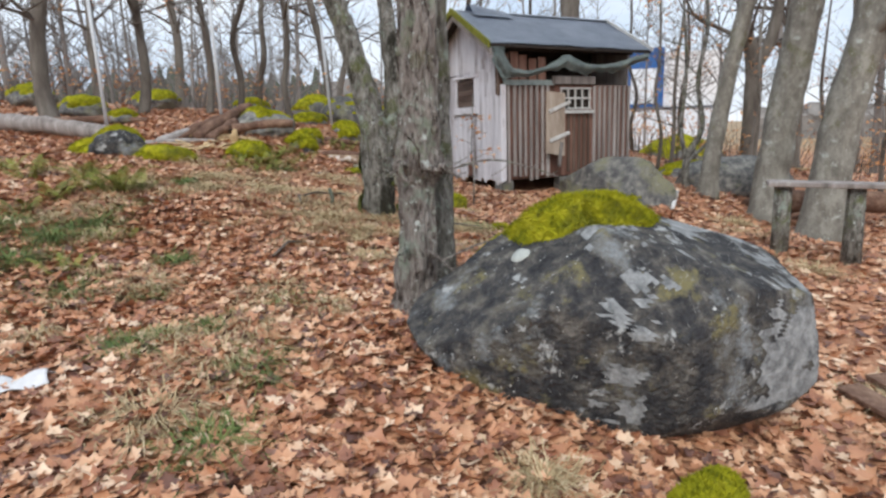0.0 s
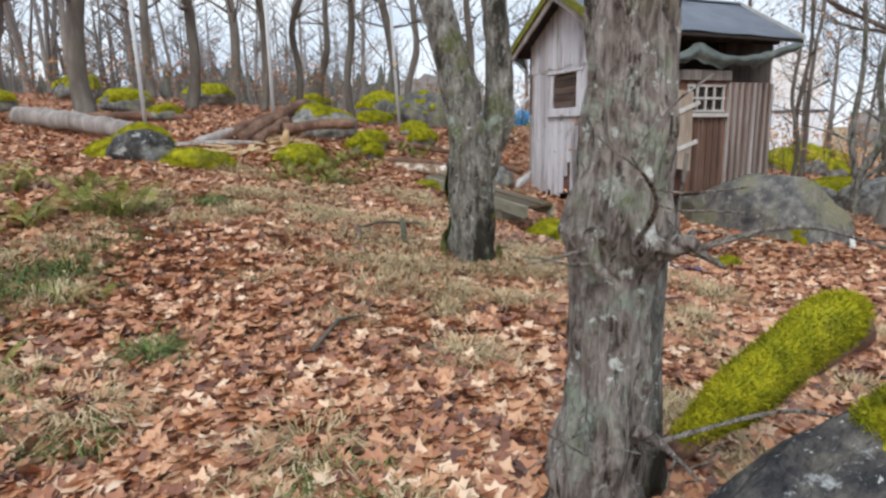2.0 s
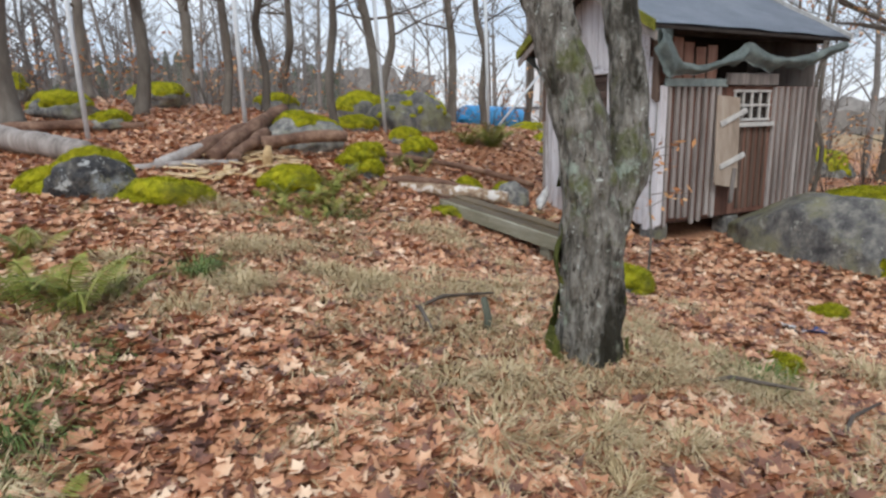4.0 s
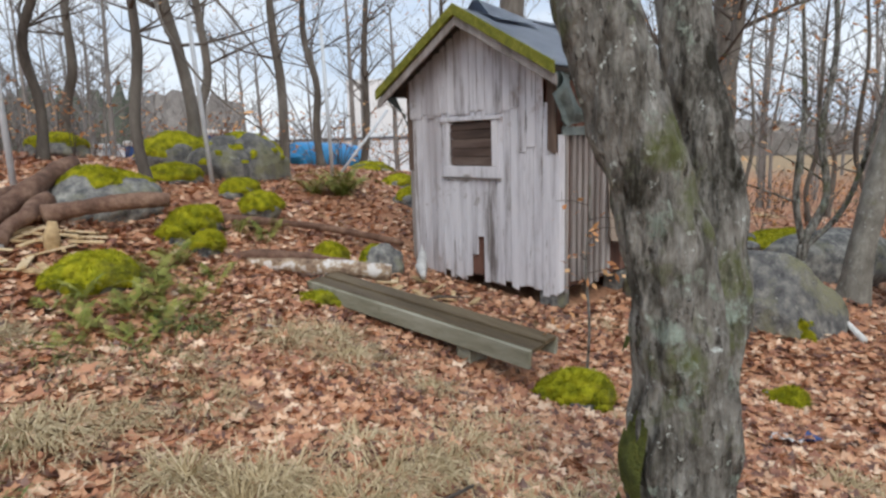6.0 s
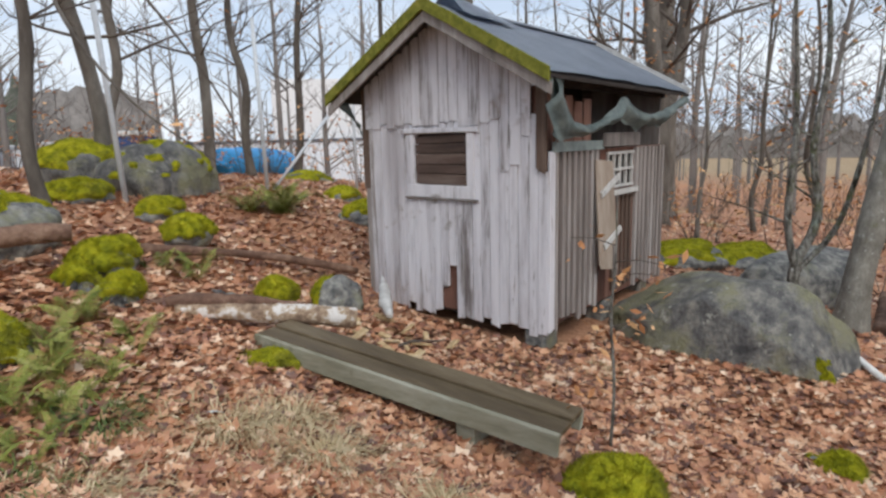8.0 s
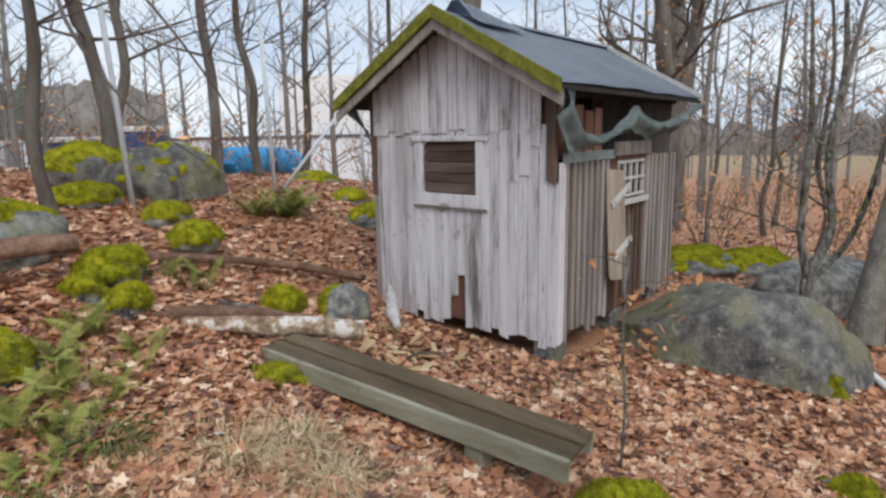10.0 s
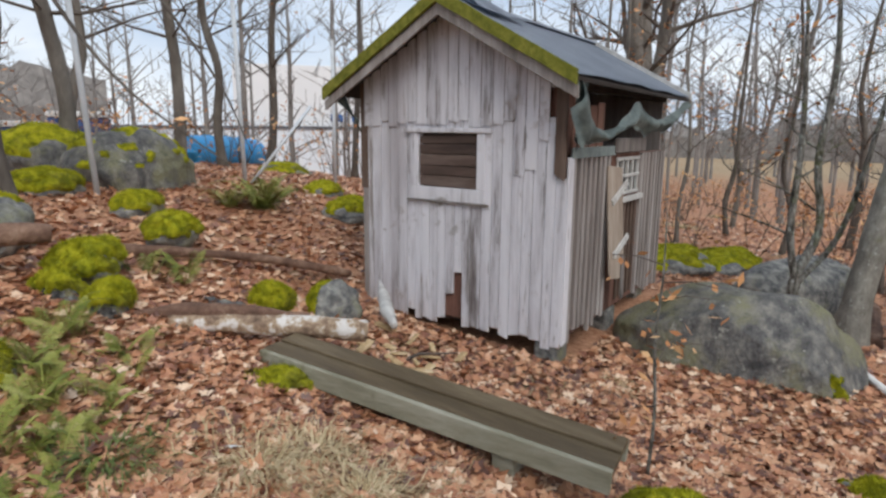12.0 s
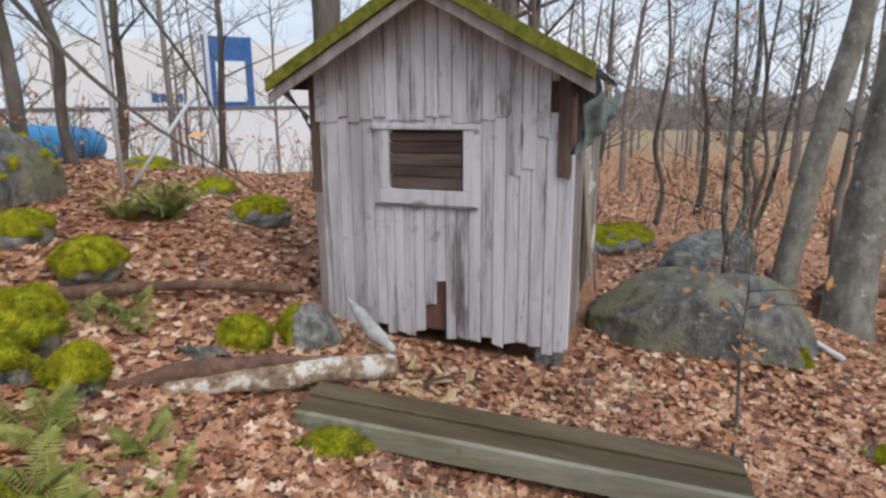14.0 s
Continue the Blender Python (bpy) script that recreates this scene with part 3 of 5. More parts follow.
    for pts in (((4.79, 10.86, 2.69), (5.06, 10.86, 2.66), (5.06, 10.66, 2.3), (5.02, 10.66, 2.45)), ((4.8, 8.34, 2.72), (5.07, 8.34, 2.74), (5.08, 8.42, 2.2), (4.99, 8.4, 2.35))):
        bm = bmesh.new()
        rows = []
        p = [Vector(q) for q in pts]
        for i in range(9):
            u = i / 8
            rows.append([bm.verts.new((p[0] * (1 - u) + p[1] * u) * (1 - v) + (p[3] * (1 - u) + p[2] * u) * v + Vector((0, .03 * noise.noise((u * 4, v * 4, 1)), .02 * noise.noise((u * 5, v * 3, 8))))) for v in [k / 8 for k in range(9)]])
        for i in range(8):
            for j in range(8):
                bm.faces.new((rows[i][j], rows[i + 1][j], rows[i + 1][j + 1], rows[i][j + 1]))
        bmesh.ops.solidify(bm, geom=bm.faces[:], thickness=.006)
        sp("tarpaulin", bm, TARP, shed, "torn green-grey tarpaulin hanging under the eaves", True)
    for xs, ys in ((5.2, 8.62), (5.2, 10.5), (7.6, 8.7), (7.6, 10.5), (6.4, 8.62), (6.4, 10.5)):
        z = gl(xs, ys) - .03
        if ZB + .02 - z > .03:
            sp("foundation_stone", box((xs - .13, ys - .1, z), (xs + .13, ys + .1, ZB + .02), None, .02), ROCK_PLAIN, shed)


build_shed()


# ---- rocks ----
def rock(name, x, y, z, half, turn=0, seed=1.0, rough=0.16, material=ROCK_PLAIN, moss=None, flat=0.0, label="", sub=5, group="", boxy=1.0, gable=0.0, facets=()):
    """A boulder round (x, y, z) with half sizes; moss(p, n) gives the thickness of the moss at a unit place."""
    bm = bmesh.new()
    bmesh.ops.create_icosphere(bm, subdivisions=sub, radius=1)
    dirs = [v.co.copy() for v in bm.verts]
    rot = Matrix.Rotation(radians(turn), 3, "Z")
    for v, d in zip(bm.verts, dirs):
        s = Vector((seed * 3.1, seed * 1.7, seed))
        k = 1 + rough * noise.noise(d * 1.2 + s) + rough * .5 * noise.noise(d * 2.7 + s) + rough * .16 * noise.noise(d * 7 + s) + rough * .06 * noise.noise(d * 17 + s)
        q = Vector([math.copysign(abs(c) ** boxy, c) for c in d]) * k
        if q.z > 0:
            q.z *= 1 - gable * abs(d.x) ** 1.2
        for fn, fd in facets:
            over = q.dot(fn) - fd
            if over > 0:
                q -= fn * over * .82
        if flat and q.z > flat:
            q.z = flat + (q.z - flat) * .35
        v.co = rot @ Vector((q.x * half[0], q.y * half[1], q.z * half[2])) + Vector((x, y, z))
    bm.normal_update()
    faces = [[v.index for v in f.verts] for f in bm.faces]
    places = [v.co.copy() for v in bm.verts]
    normals = [v.normal.copy() for v in bm.verts]
    ob = thing(name, x, y, gz(x, y), label, "rock", group)
    part("stone", bm, material, ob)
    if moss:
        th = [moss(d, n) + .012 * noise.noise(p * 9) + .008 * noise.noise(p * 30) for d, n, p in zip(dirs, normals, places)]
        keep = [f for f in faces if max(th[i] for i in f) > 0]
        used = sorted({i for f in keep for i in f})
        idx = {i: k for k, i in enumerate(used)}
        if keep:
            vv = [places[i] + normals[i] * max(-.012, min(th[i], .09)) for i in used]
            cover = part("moss", (vv, [[idx[i] for i in f] for f in keep]), MOSS, ob, "thick yellow-green moss")
            fuzz(cover, vv, [[idx[i] for i in f] for f in keep], [th[i] for i in used])
    return ob


def fuzz(cover, verts, faces, thick):
    """Short moss shoots standing on a cover of moss, in the same mesh."""
    rn = random.Random(len(verts))
    add_v, add_f = [], []
    per = max(1, min(9, int(9000 / max(1, len(faces)))))
    for f in faces:
        if max(thick[i] for i in f) < .004:
            continue
        a, b, c = (verts[i] for i in f[:3])
        nrm = (b - a).cross(c - a)
        size = math.sqrt(max(nrm.length, 1e-9))
        nrm.normalize()
        for _ in range(per):
            u, v = rn.random(), rn.random()
            if u + v > 1:
                u, v = 1 - u, 1 - v
            p = a + (b - a) * u + (c - a) * v
            tip = p + (nrm + Vector((rn.uniform(-.7, .7), rn.uniform(-.7, .7), rn.uniform(-.2, .6)))) * rn.uniform(.008, .02)
            side = nrm.cross(Vector((rn.uniform(-1, 1), rn.uniform(-1, 1), .3))).normalized() * .0035
            o = len(add_v)
            add_v += [p - side, p + side, tip]
            add_f.append((o, o + 1, o + 2))
    me = cover.data
    org = ORG[cover]
    co = [v.co[:] for v in me.vertices] + [tuple(v - org) for v in add_v]
    fs = [tuple(p.vertices) for p in me.polygons] + [tuple(i + len(verts) for i in f) for f in add_f]
    nm = mesh_of(co, fs, True)
    nm.materials.append(MOSS)
    cover.data = nm


def cap_moss(lim, thick, sx=0, sy=0):
    return lambda d, n: thick * min(1, (d.z + sx * d.x + sy * d.y - lim + .55 * noise.noise(d * 2.3 + Vector((lim * 9, thick * 70, 0)))) * 5)


boulder = rock("boulder", 2.1, 2.28, .52, (1.07, .58, .62), -20, 2.0, .1, ROCK, lambda d, n: .06 * min(1, (.4 - math.hypot((d.x + .16) / 1.0, (d.y - .15) / 1.1)) * 6) if d.z > .4 else -.1, gable=.22,
               facets=[(Vector(f).normalized(), fd) for f, fd in (((1, -.1, .1), .8), ((.5, -.25, .85), .7), ((.55, -.8, .05), .8), ((-.35, -.9, -.2), .84), ((-.7, -.2, .65), .78), ((-.9, 0, -.5), .86), ((.1, -.75, .6), .84))],
               label="large rounded grey boulder with lichen and moss on top", sub=6)
for o in boulder.children:
    if o.name.startswith("stone"):
        body = o.data
for px, py, pz, r in ((1.46, 2.42, 1.06, .055), (3.0, 1.84, .55, .04)):
    c = Vector((px, py, pz)) - boulder.location
    v = min(body.vertices, key=lambda v: (v.co - c).length)
    p, nn = v.co + boulder.location, v.normal.copy()
    part("lichen_patch", tube([p - nn * .01, p + nn * .004, p + nn * .007], [r, r * .95, r * .5], 18, .5, 0, 30), LICHEN, boulder, "pale round lichen patch")
# a crust of grey lichen over the boulder's flank
cv = [v.co + boulder.location + v.normal * .003 for v in body.vertices]
cf = [tuple(p.vertices) for p in body.polygons]
cf = [f for f in cf if .55 * noise.noise(cv[f[0]] * 2.6) + .45 * noise.noise(cv[f[0]] * 8) + .3 * noise.noise(cv[f[0]] * 22) + min(.16, (cv[f[0]].x - 2.15) * .5) > .11 and cv[f[0]].z > .2]
used = sorted({i for f in cf for i in f})
place = {i: k for k, i in enumerate(used)}
part("lichen_crust", ([cv[i] for i in used], [[place[i] for i in f] for f in cf]), CRUST, boulder, "rough grey lichen crust")
rock("boulder", 6.42, 7.45, .34, (.56, 1.04, .74), 4, 3.0, .16, ROCK_DARK, lambda d, n: .025 * min(1, (.13 - math.hypot(d.y + .78, (d.z - .12) * .6)) * 9) if d.x < .2 and noise.noise(d * 7) > -.1 else -.1,
     flat=.9, facets=[(Vector(f).normalized(), fd) for f, fd in (((-1, -.1, .15), .76), ((-.5, -.5, .75), .82), ((-.2, .5, .85), .84), ((-.2, -1, .35), .82))], label="large dark boulder with moss patches beside the shed", sub=6, boxy=.92)
rock("stone", -.3, 9.3, 1.38, (.36, .26, .26), 10, 7, .2, ROCK, lambda d, n: .04 * min(1, (d.z * .5 + d.y * .6 - .25) * 5), label="lichen-spotted grey stone edged with moss")
rock("stone", .2, 9.2, 1.24, (.36, .2, .14), 5, 8, .25, ROCK_PLAIN, cap_moss(-.3, .05), label="low stone wholly covered in moss", sub=4)
rock("stone", -.65, 9.5, 1.32, (.25, .2, .16), 5, 18, .25, ROCK_PLAIN, cap_moss(-.3, .05), label="low stone wholly covered in moss", sub=4)
rock("stone", 1.42, 9.78, 1.18, (.33, .22, .21), 12, 9, .2, ROCK_PLAIN, cap_moss(.15, .045), label="moss-capped stone among leaves")
rock("stone", 2.55, 10.88, 1.36, (.3, .2, .2), 40, 10, .3, ROCK_PLAIN, cap_moss(.28, .04), label="moss-capped stone among leaves")
rock("stone", 2.25, 10.58, 1.31, (.12, .12, .13), 40, 11, .3, ROCK, cap_moss(.2, .04, .4), label="small broken stone with moss and lichen", sub=4)
rock("stone", 2.45, 10.35, 1.25, (.15, .12, .11), 40, 31, .3, ROCK, cap_moss(.0, .04, .4), label="small broken stone with moss and lichen", sub=4)
rock("stone", 1.95, 11.55, 1.62, (.6, .4, .32), 20, 12, .2, ROCK_PLAIN, cap_moss(.75, .03), label="flat grey stone with a little moss")
rock("boulder", 3.78, 14.6, 1.95, (.62, .5, .38), 20, 13, .15, ROCK_DARK, cap_moss(.42, .06), label="boulder with a thick moss cap")
rock("boulder", 4.45, 13.95, 1.8, (.78, .55, .5), 20, 14, .18, ROCK_DARK, lambda d, n: .03 if noise.noise(d * 4) > .25 and d.z > .2 else -.1, label="dark boulder with scattered moss", boxy=.85)
rock("stone", 3.2, 13.3, 1.72, (.4, .3, .18), 20, 15, .2, ROCK_PLAIN, cap_moss(.2, .05), label="low mossy stone lying among leaves")
rock("stone", 3.75, 12.5, 1.55, (.28, .2, .15), 20, 16, .2, ROCK_PLAIN, cap_moss(.3, .04), label="low mossy stone lying among leaves", sub=4)
rock("stone", 3.6, 11.6, 1.42, (.24, .2, .16), 20, 17, .2, ROCK_PLAIN, cap_moss(.1, .04), label="low mossy stone lying among leaves", sub=4)
rock("stone", 4.36, 10.3, .77, (.27, .23, .25), 20, 19, .22, ROCK_PLAIN, lambda d, n: .03 if d.y > .35 and d.z > -.3 else -.1, label="pale lichened stone beside the shed")
rock("stone", 3.78, 10.45, .95, (.15, .14, .14), 0, 20, .2, ROCK_PLAIN, cap_moss(-.4, .04), label="small ball-like mossy stone", sub=4)
rock("stone", 2.86, 9.25, .83, (.24, .18, .09), 0, 21, .35, ROCK_PLAIN, cap_moss(-.2, .035), label="flat mossy stone beside planks", sub=4)
rock("stone", 3.4, 7.06, .5, (.24, .2, .15), 30, 22, .35, ROCK_PLAIN, cap_moss(.12, .045, .45), label="grey stone under bright moss at plank end")
rock("stone", 4.85, 6.33, .27, (.2, .14, .07), 30, 23, .35, ROCK_PLAIN, cap_moss(.4, .02), label="low mossy stone among leaves", sub=4)
rock("stone", 3.25, 5.55, .44, (.17, .12, .05), 30, 24, .35, ROCK_PLAIN, cap_moss(.3, .02), label="low mossy stone among leaves", sub=4)
rock("stone", 1.6, 1.3, .13, (.32, .12, .09), 30, 25, .25, ROCK_PLAIN, cap_moss(.25, .03, .4), label="small mossy stone before boulder")
rock("stone", 8.9, 7.35, .5, (.95, .42, .4), -28, 26, .12, ROCK_PLAIN, None, label="long smooth grey stone", boxy=.85)
rock("stone", 9.7, 9.1, .45, (.62, .6, .24), 0, 27, .2, ROCK_PLAIN, cap_moss(.5, .05), label="low broad stone capped with moss")
rock("stone", 11.0, 8.6, .3, (.7, .5, .2), 0, 28, .2, ROCK_PLAIN, cap_moss(.4, .05), label="low broad stone capped with moss")
rock("stone", 13.2, 12.6, .35, (1.2, .9, .7), 0, 29, .2, ROCK_PLAIN, cap_moss(.3, .06), label="mossy boulder beyond the shed")
rock("stone", 6.7, 12.5, 1.2, (.45, .36, .2), 0, 30, .2, ROCK_PLAIN, cap_moss(.45, .05), label="low mossy stone lying behind shed")
rock("stone", 7.2, 13.6, 1.36, (.3, .25, .16), 0, 32, .2, ROCK_PLAIN, cap_moss(.35, .05), label="low mossy stone lying behind shed", sub=4)
rock("stone", 8.0, 15.6, 1.4, (.8, .5, .28), 0, 33, .25, ROCK_DARK, cap_moss(.8, .04), label="dark mossy stone lying by fence")
for k, (x, y, r) in enumerate(((-1.0, 14.6, .6), (.4, 16.4, .7), (-3.0, 14.2, .6), (-2.2, 17.2, .8), (2.6, 16.8, .6), (-.3, 13.3, .35), (6.0, 16.6, .6), (-4.6, 12.2, .7))):
    rock("stone", x, y, gz(x, y) + r * .2, (r * .8, r * .55, r * .38), k * 40, 40 + k, .25, ROCK_PLAIN, cap_moss(.35, .05), label="moss-covered stone on the wooded rise", sub=4)


# ---- trees ----
def branches(rn, base, direction, length, r, depth, out, twigs, leaf_spots, kink=.22):
    n = max(3, int(length / .22)) if depth < 2 else 4
    pts, rad = [Vector(base)], [r]
    d = Vector(direction).normalized()
    for i in range(n):
        d = (d + Vector((rn.gauss(0, kink), rn.gauss(0, kink), rn.gauss(.04, kink * .6)))).normalized()
        pts.append(pts[-1] + d * (length / n))
        rad.append(max(.0022, r * (1 - .8 * (i + 1) / n)))
    (out if r > .016 else twigs).append(tube(pts, rad, 7 if r > .03 else (4 if r > .012 else 3), cap=False))
    if depth == 0:
        leaf_spots.append(pts[-1])
        return
    for _ in range(rn.choice((3, 4, 5)) if depth > 1 else rn.choice((3, 4))):
        k = rn.randint(max(1, n // 4), n)
        a = rn.uniform(0, 2 * math.pi)
        side = Vector((math.cos(a), math.sin(a), rn.uniform(.1, .7)))
        branches(rn, pts[k], d * .55 + side * .75, length * rn.uniform(.4, .62), max(.004, rad[k] * .6), depth - 1, out, twigs, leaf_spots, kink)


def leaf_bunch(rn, spots, size=.05, each=3):
    v, f = [], []
    for s in spots:
        for _ in range(each):
            c = s + Vector((rn.gauss(0, .06), rn.gauss(0, .06), rn.gauss(-.02, .05)))
            a = Vector((rn.uniform(-1, 1), rn.uniform(-1, 1), rn.uniform(-.6, .3))).normalized() * size * rn.uniform(.7, 1.2)
            b = a.cross(Vector((rn.uniform(-1, 1), rn.uniform(-1, 1), 1))).normalized() * size * .42
            o = len(v)
            v += [c - a, c + b, c + a, c - b]
            f += [(o, o + 1, o + 2), (o, o + 2, o + 3)]
    return v, f


def tree(x, y, ctrl, radii, label, seed, bark=BARK_FAR, first=1.8, limbs=14, limb_len=1.8, seg=12, rings=26, leaves=0.0, ridges=.1, depth=2, stems=(), flare=1.35, z=None, grain=9):
    """A bare tree: a trunk along ctrl (offsets from its foot), further stems, limbs from a height on, twigs, a few withered leaves."""
    rn = random.Random(seed)
    z = gl(x, y) - .05 if z is None else z
    ob = thing("tree", x, y, z, label, "tree")
    foot = Vector((x, y, z))
    big, out, twigs, spots = [], [], [], []
    for c, rad, fl in ((ctrl, radii, flare),) + tuple((s[0], s[1], 1.0) for s in stems):
        pts, rr = smooth_line([foot + Vector(q) for q in c], rad, rings)
        if fl > 1:
            rr = [r * (1 + (fl - 1) * math.exp(-(p.z - z) / .18)) for p, r in zip(pts, rr)]
        big.append(tube(pts, rr, seg, .12, ridges, grain, seed=seed))
        n = len(pts)
        cand = [i for i in range(n) if pts[i].z - z > first]
        sturdy = rad[0] > .035
        for _ in range(limbs if cand and sturdy else 0):
            i = rn.choice(cand)
            a = rn.uniform(0, 2 * math.pi)
            branches(rn, pts[i], (math.cos(a), math.sin(a), rn.uniform(.15, .9)), limb_len * rn.uniform(.5, 1.1), rr[i] * rn.uniform(.2, .42), depth, out, twigs, spots)
        if sturdy:
            branches(rn, pts[-1], pts[-1] - pts[-3], limb_len, rr[-1], depth, out, twigs, spots)
        else:
            for i in range(n // 2, n, max(4, n // 6)):
                branches(rn, pts[i], (rn.uniform(-1, 1), rn.uniform(-1, 1), rn.uniform(-.3, .6)), limb_len * .1, rr[i] * .5, 0, out, twigs, spots)
    part("trunk", joined(big), bark, ob)
    part("crown", joined(out + twigs), TWIG if bark is BARK_FAR else bark, ob, "bare branches and twigs")
    if leaves:
        chosen = [s for s in spots if rn.random() < leaves and s.z - z < 4.5]
        if chosen:
            part("leaves", leaf_bunch(rn, chosen), BEECH, ob, "a few withered orange leaves", False)
    return ob


# the two trunks beside the boulder
tree(1.37, 3.13, [(-.045, .03, 0), (-.04, .015, .3), (-.03, .01, .6), (-.025, .01, .74), (-.015, .0, .83), (-.01, .0, .92), (.0, .0, 1.1), (.02, .02, 1.9), (.06, .06, 3.2), (.1, .2, 6.5)], [.11, .1, .09, .093, .135, .122, .103, .1, .094, .05], "grey-brown tree trunk with cracked bark and a gnarled scar", 11, BARK_BROWN, 3.6, 8, 1.8, 72, 220, ridges=.3, flare=1.4, z=.48, grain=15,
     stems=(([(.0, -.08, .78), (.3, -.2, .86), (.62, -.16, .8), (.85, -.3, .7)], [.008, .006, .004, .002]), ([(.05, -.08, .3), (.3, -.25, .42), (.55, -.3, .36), (.8, -.45, .42)], [.007, .005, .004, .002]), ([(-.05, -.1, .82), (-.15, -.3, .95), (-.3, -.42, 1.05)], [.007, .005, .002]),
            ([(-.1, -.06, .84), (-.16, -.1, .86), (-.17, -.13, .8), (-.13, -.15, .76)], [.022, .018, .012, .005]), ([(.02, -.11, .8), (.05, -.16, .84), (.1, -.18, .8), (.16, -.17, .77)], [.025, .017, .011, .004]),
            ([(-.03, -.11, .85), (.03, -.15, .82), (.09, -.14, .86)], [.02, .016, .006]), ([(-.11, -.04, .34), (-.15, -.08, .4), (-.17, -.12, .33)], [.022, .014, .005]), ([(-.02, -.1, .36), (.03, -.15, .33), (.1, -.2, .25)], [.02, .011, .004]),
            ([(-.1, -.05, .06), (-.14, -.1, .02), (-.17, -.16, -.1)], [.06, .05, .03]), ([(.03, -.07, .08), (.06, -.14, .0), (.1, -.2, -.12)], [.06, .05, .03])))
tree(1.565, 3.325, [(0, 0, 0), (.01, .01, .8), (.02, .02, 2), (.06, .06, 4), (.1, .2, 6)], [.085, .075, .07, .06, .03], "slim lichen-green tree trunk beside a thicker one", 12, BARK, 3.6, 6, 1.5, 28, 100, ridges=.16, z=.5)
# the forked tree
tree(1.97, 5.715, [(.045, -.01, 0), (.04, -.04, .4), (.03, -.045, .75), (.0, -.03, 1.0), (-.06, .02, 1.35), (-.16, .15, 1.85), (-.33, .33, 2.8), (-.45, .5, 6)], [.14, .138, .14, .122, .108, .1, .09, .03],
     "forked grey tree with lichen-flecked bark", 13, BARK, 2.6, 8, 1.8, 64, 200, grain=13, ridges=.22, flare=1.35, z=.66,
     stems=(([(.05, -.02, .35), (.15, -.04, .72), (.25, -.03, 1.02), (.265, .025, 1.4), (.27, .12, 1.85), (.29, .25, 2.8), (.4, .3, 6)], [.07, .09, .095, .085, .075, .065, .03]),))
foot_tree = next(o for o in ORG if o.name.startswith("tree") and abs(o.location.x - 1.97) < .01)
mpts, mrad = smooth_line([(2.0, 5.715, .58), (2.0, 5.7, .8), (2.0, 5.685, 1.05), (1.995, 5.675, 1.35), (1.99, 5.68, 1.6)], [.235, .19, .165, .155, .14], 60)
mv, mf = tube(mpts, mrad, 56, .3, .14, 12, cap=False)
mf = [f for f in mf if noise.noise(mv[f[0]] * 6) + (1.99 - mv[f[0]].x) * 1.1 + (mv[f[0]].y - 5.715) * 1.3 - (mv[f[0]].z - .66) * .38 > .12]
part("moss", (mv, mf), FOOTMOSS, foot_tree, "dark green moss at the foot")
# large trees beyond the boulders
tree(7.6, 6.7, [(0, 0, 0), (.03, -.08, .9), (.1, -.24, 2.0), (.2, -.5, 3.6), (.3, -.8, 8)], [.14, .12, .115, .105, .05], "tall grey tree with smooth bark", 14, BARK_SMOOTH, 3.2, 10, 2.4, 24, 60, ridges=.03)
tree(8.0, 6.0, [(0, 0, 0), (.08, -.06, 1.2), (.2, -.2, 2.6), (.35, -.35, 4.5), (.5, -.5, 8)], [.24, .22, .21, .19, .1], "thick grey tree with smooth mossy bark", 15, BARK_SMOOTH, 3.2, 10, 2.6, 28, 60, ridges=.03)
tree(7.95, 5.15, [(0, 0, 0), (.1, -.1, 1.5), (.3, -.3, 3), (.5, -.5, 5), (.8, -.7, 9)], [.26, .23, .22, .2, .1], "thick grey tree leaning aside", 16, BARK_SMOOTH, 2.4, 12, 2.8, 24, 50, ridges=.03)
tree(17.4, 12.5, [(0, 0, 0), (.0, .0, 3), (.2, .2, 6), (.3, .2, 11)], [.33, .3, .26, .13], "massive forest tree with a broad forked crown", 17, BARK_FAR, 3.5, 16, 4.0, 18, 40)
tree(10.2, 13.6, [(0, 0, 0), (.0, .0, 3), (.1, .1, 6), (.1, .2, 10)], [.27, .245, .22, .1], "thick tree behind the shed", 18, BARK_FAR, 4.0, 14, 3.0, 18, 40)
tree(14.2, 11.3, [(0, 0, 0), (.0, .0, 2.6), (-.35, .1, 4), (-.5, .2, 9)], [.22, .2, .16, .08], "forked grey tree behind the shed", 19, BARK_FAR, 3.0, 12, 3.2, 18, 40, stems=(([(0, 0, 2.4), (.5, -.2, 3.8), (.7, -.3, 8)], [.16, .14, .07]),))
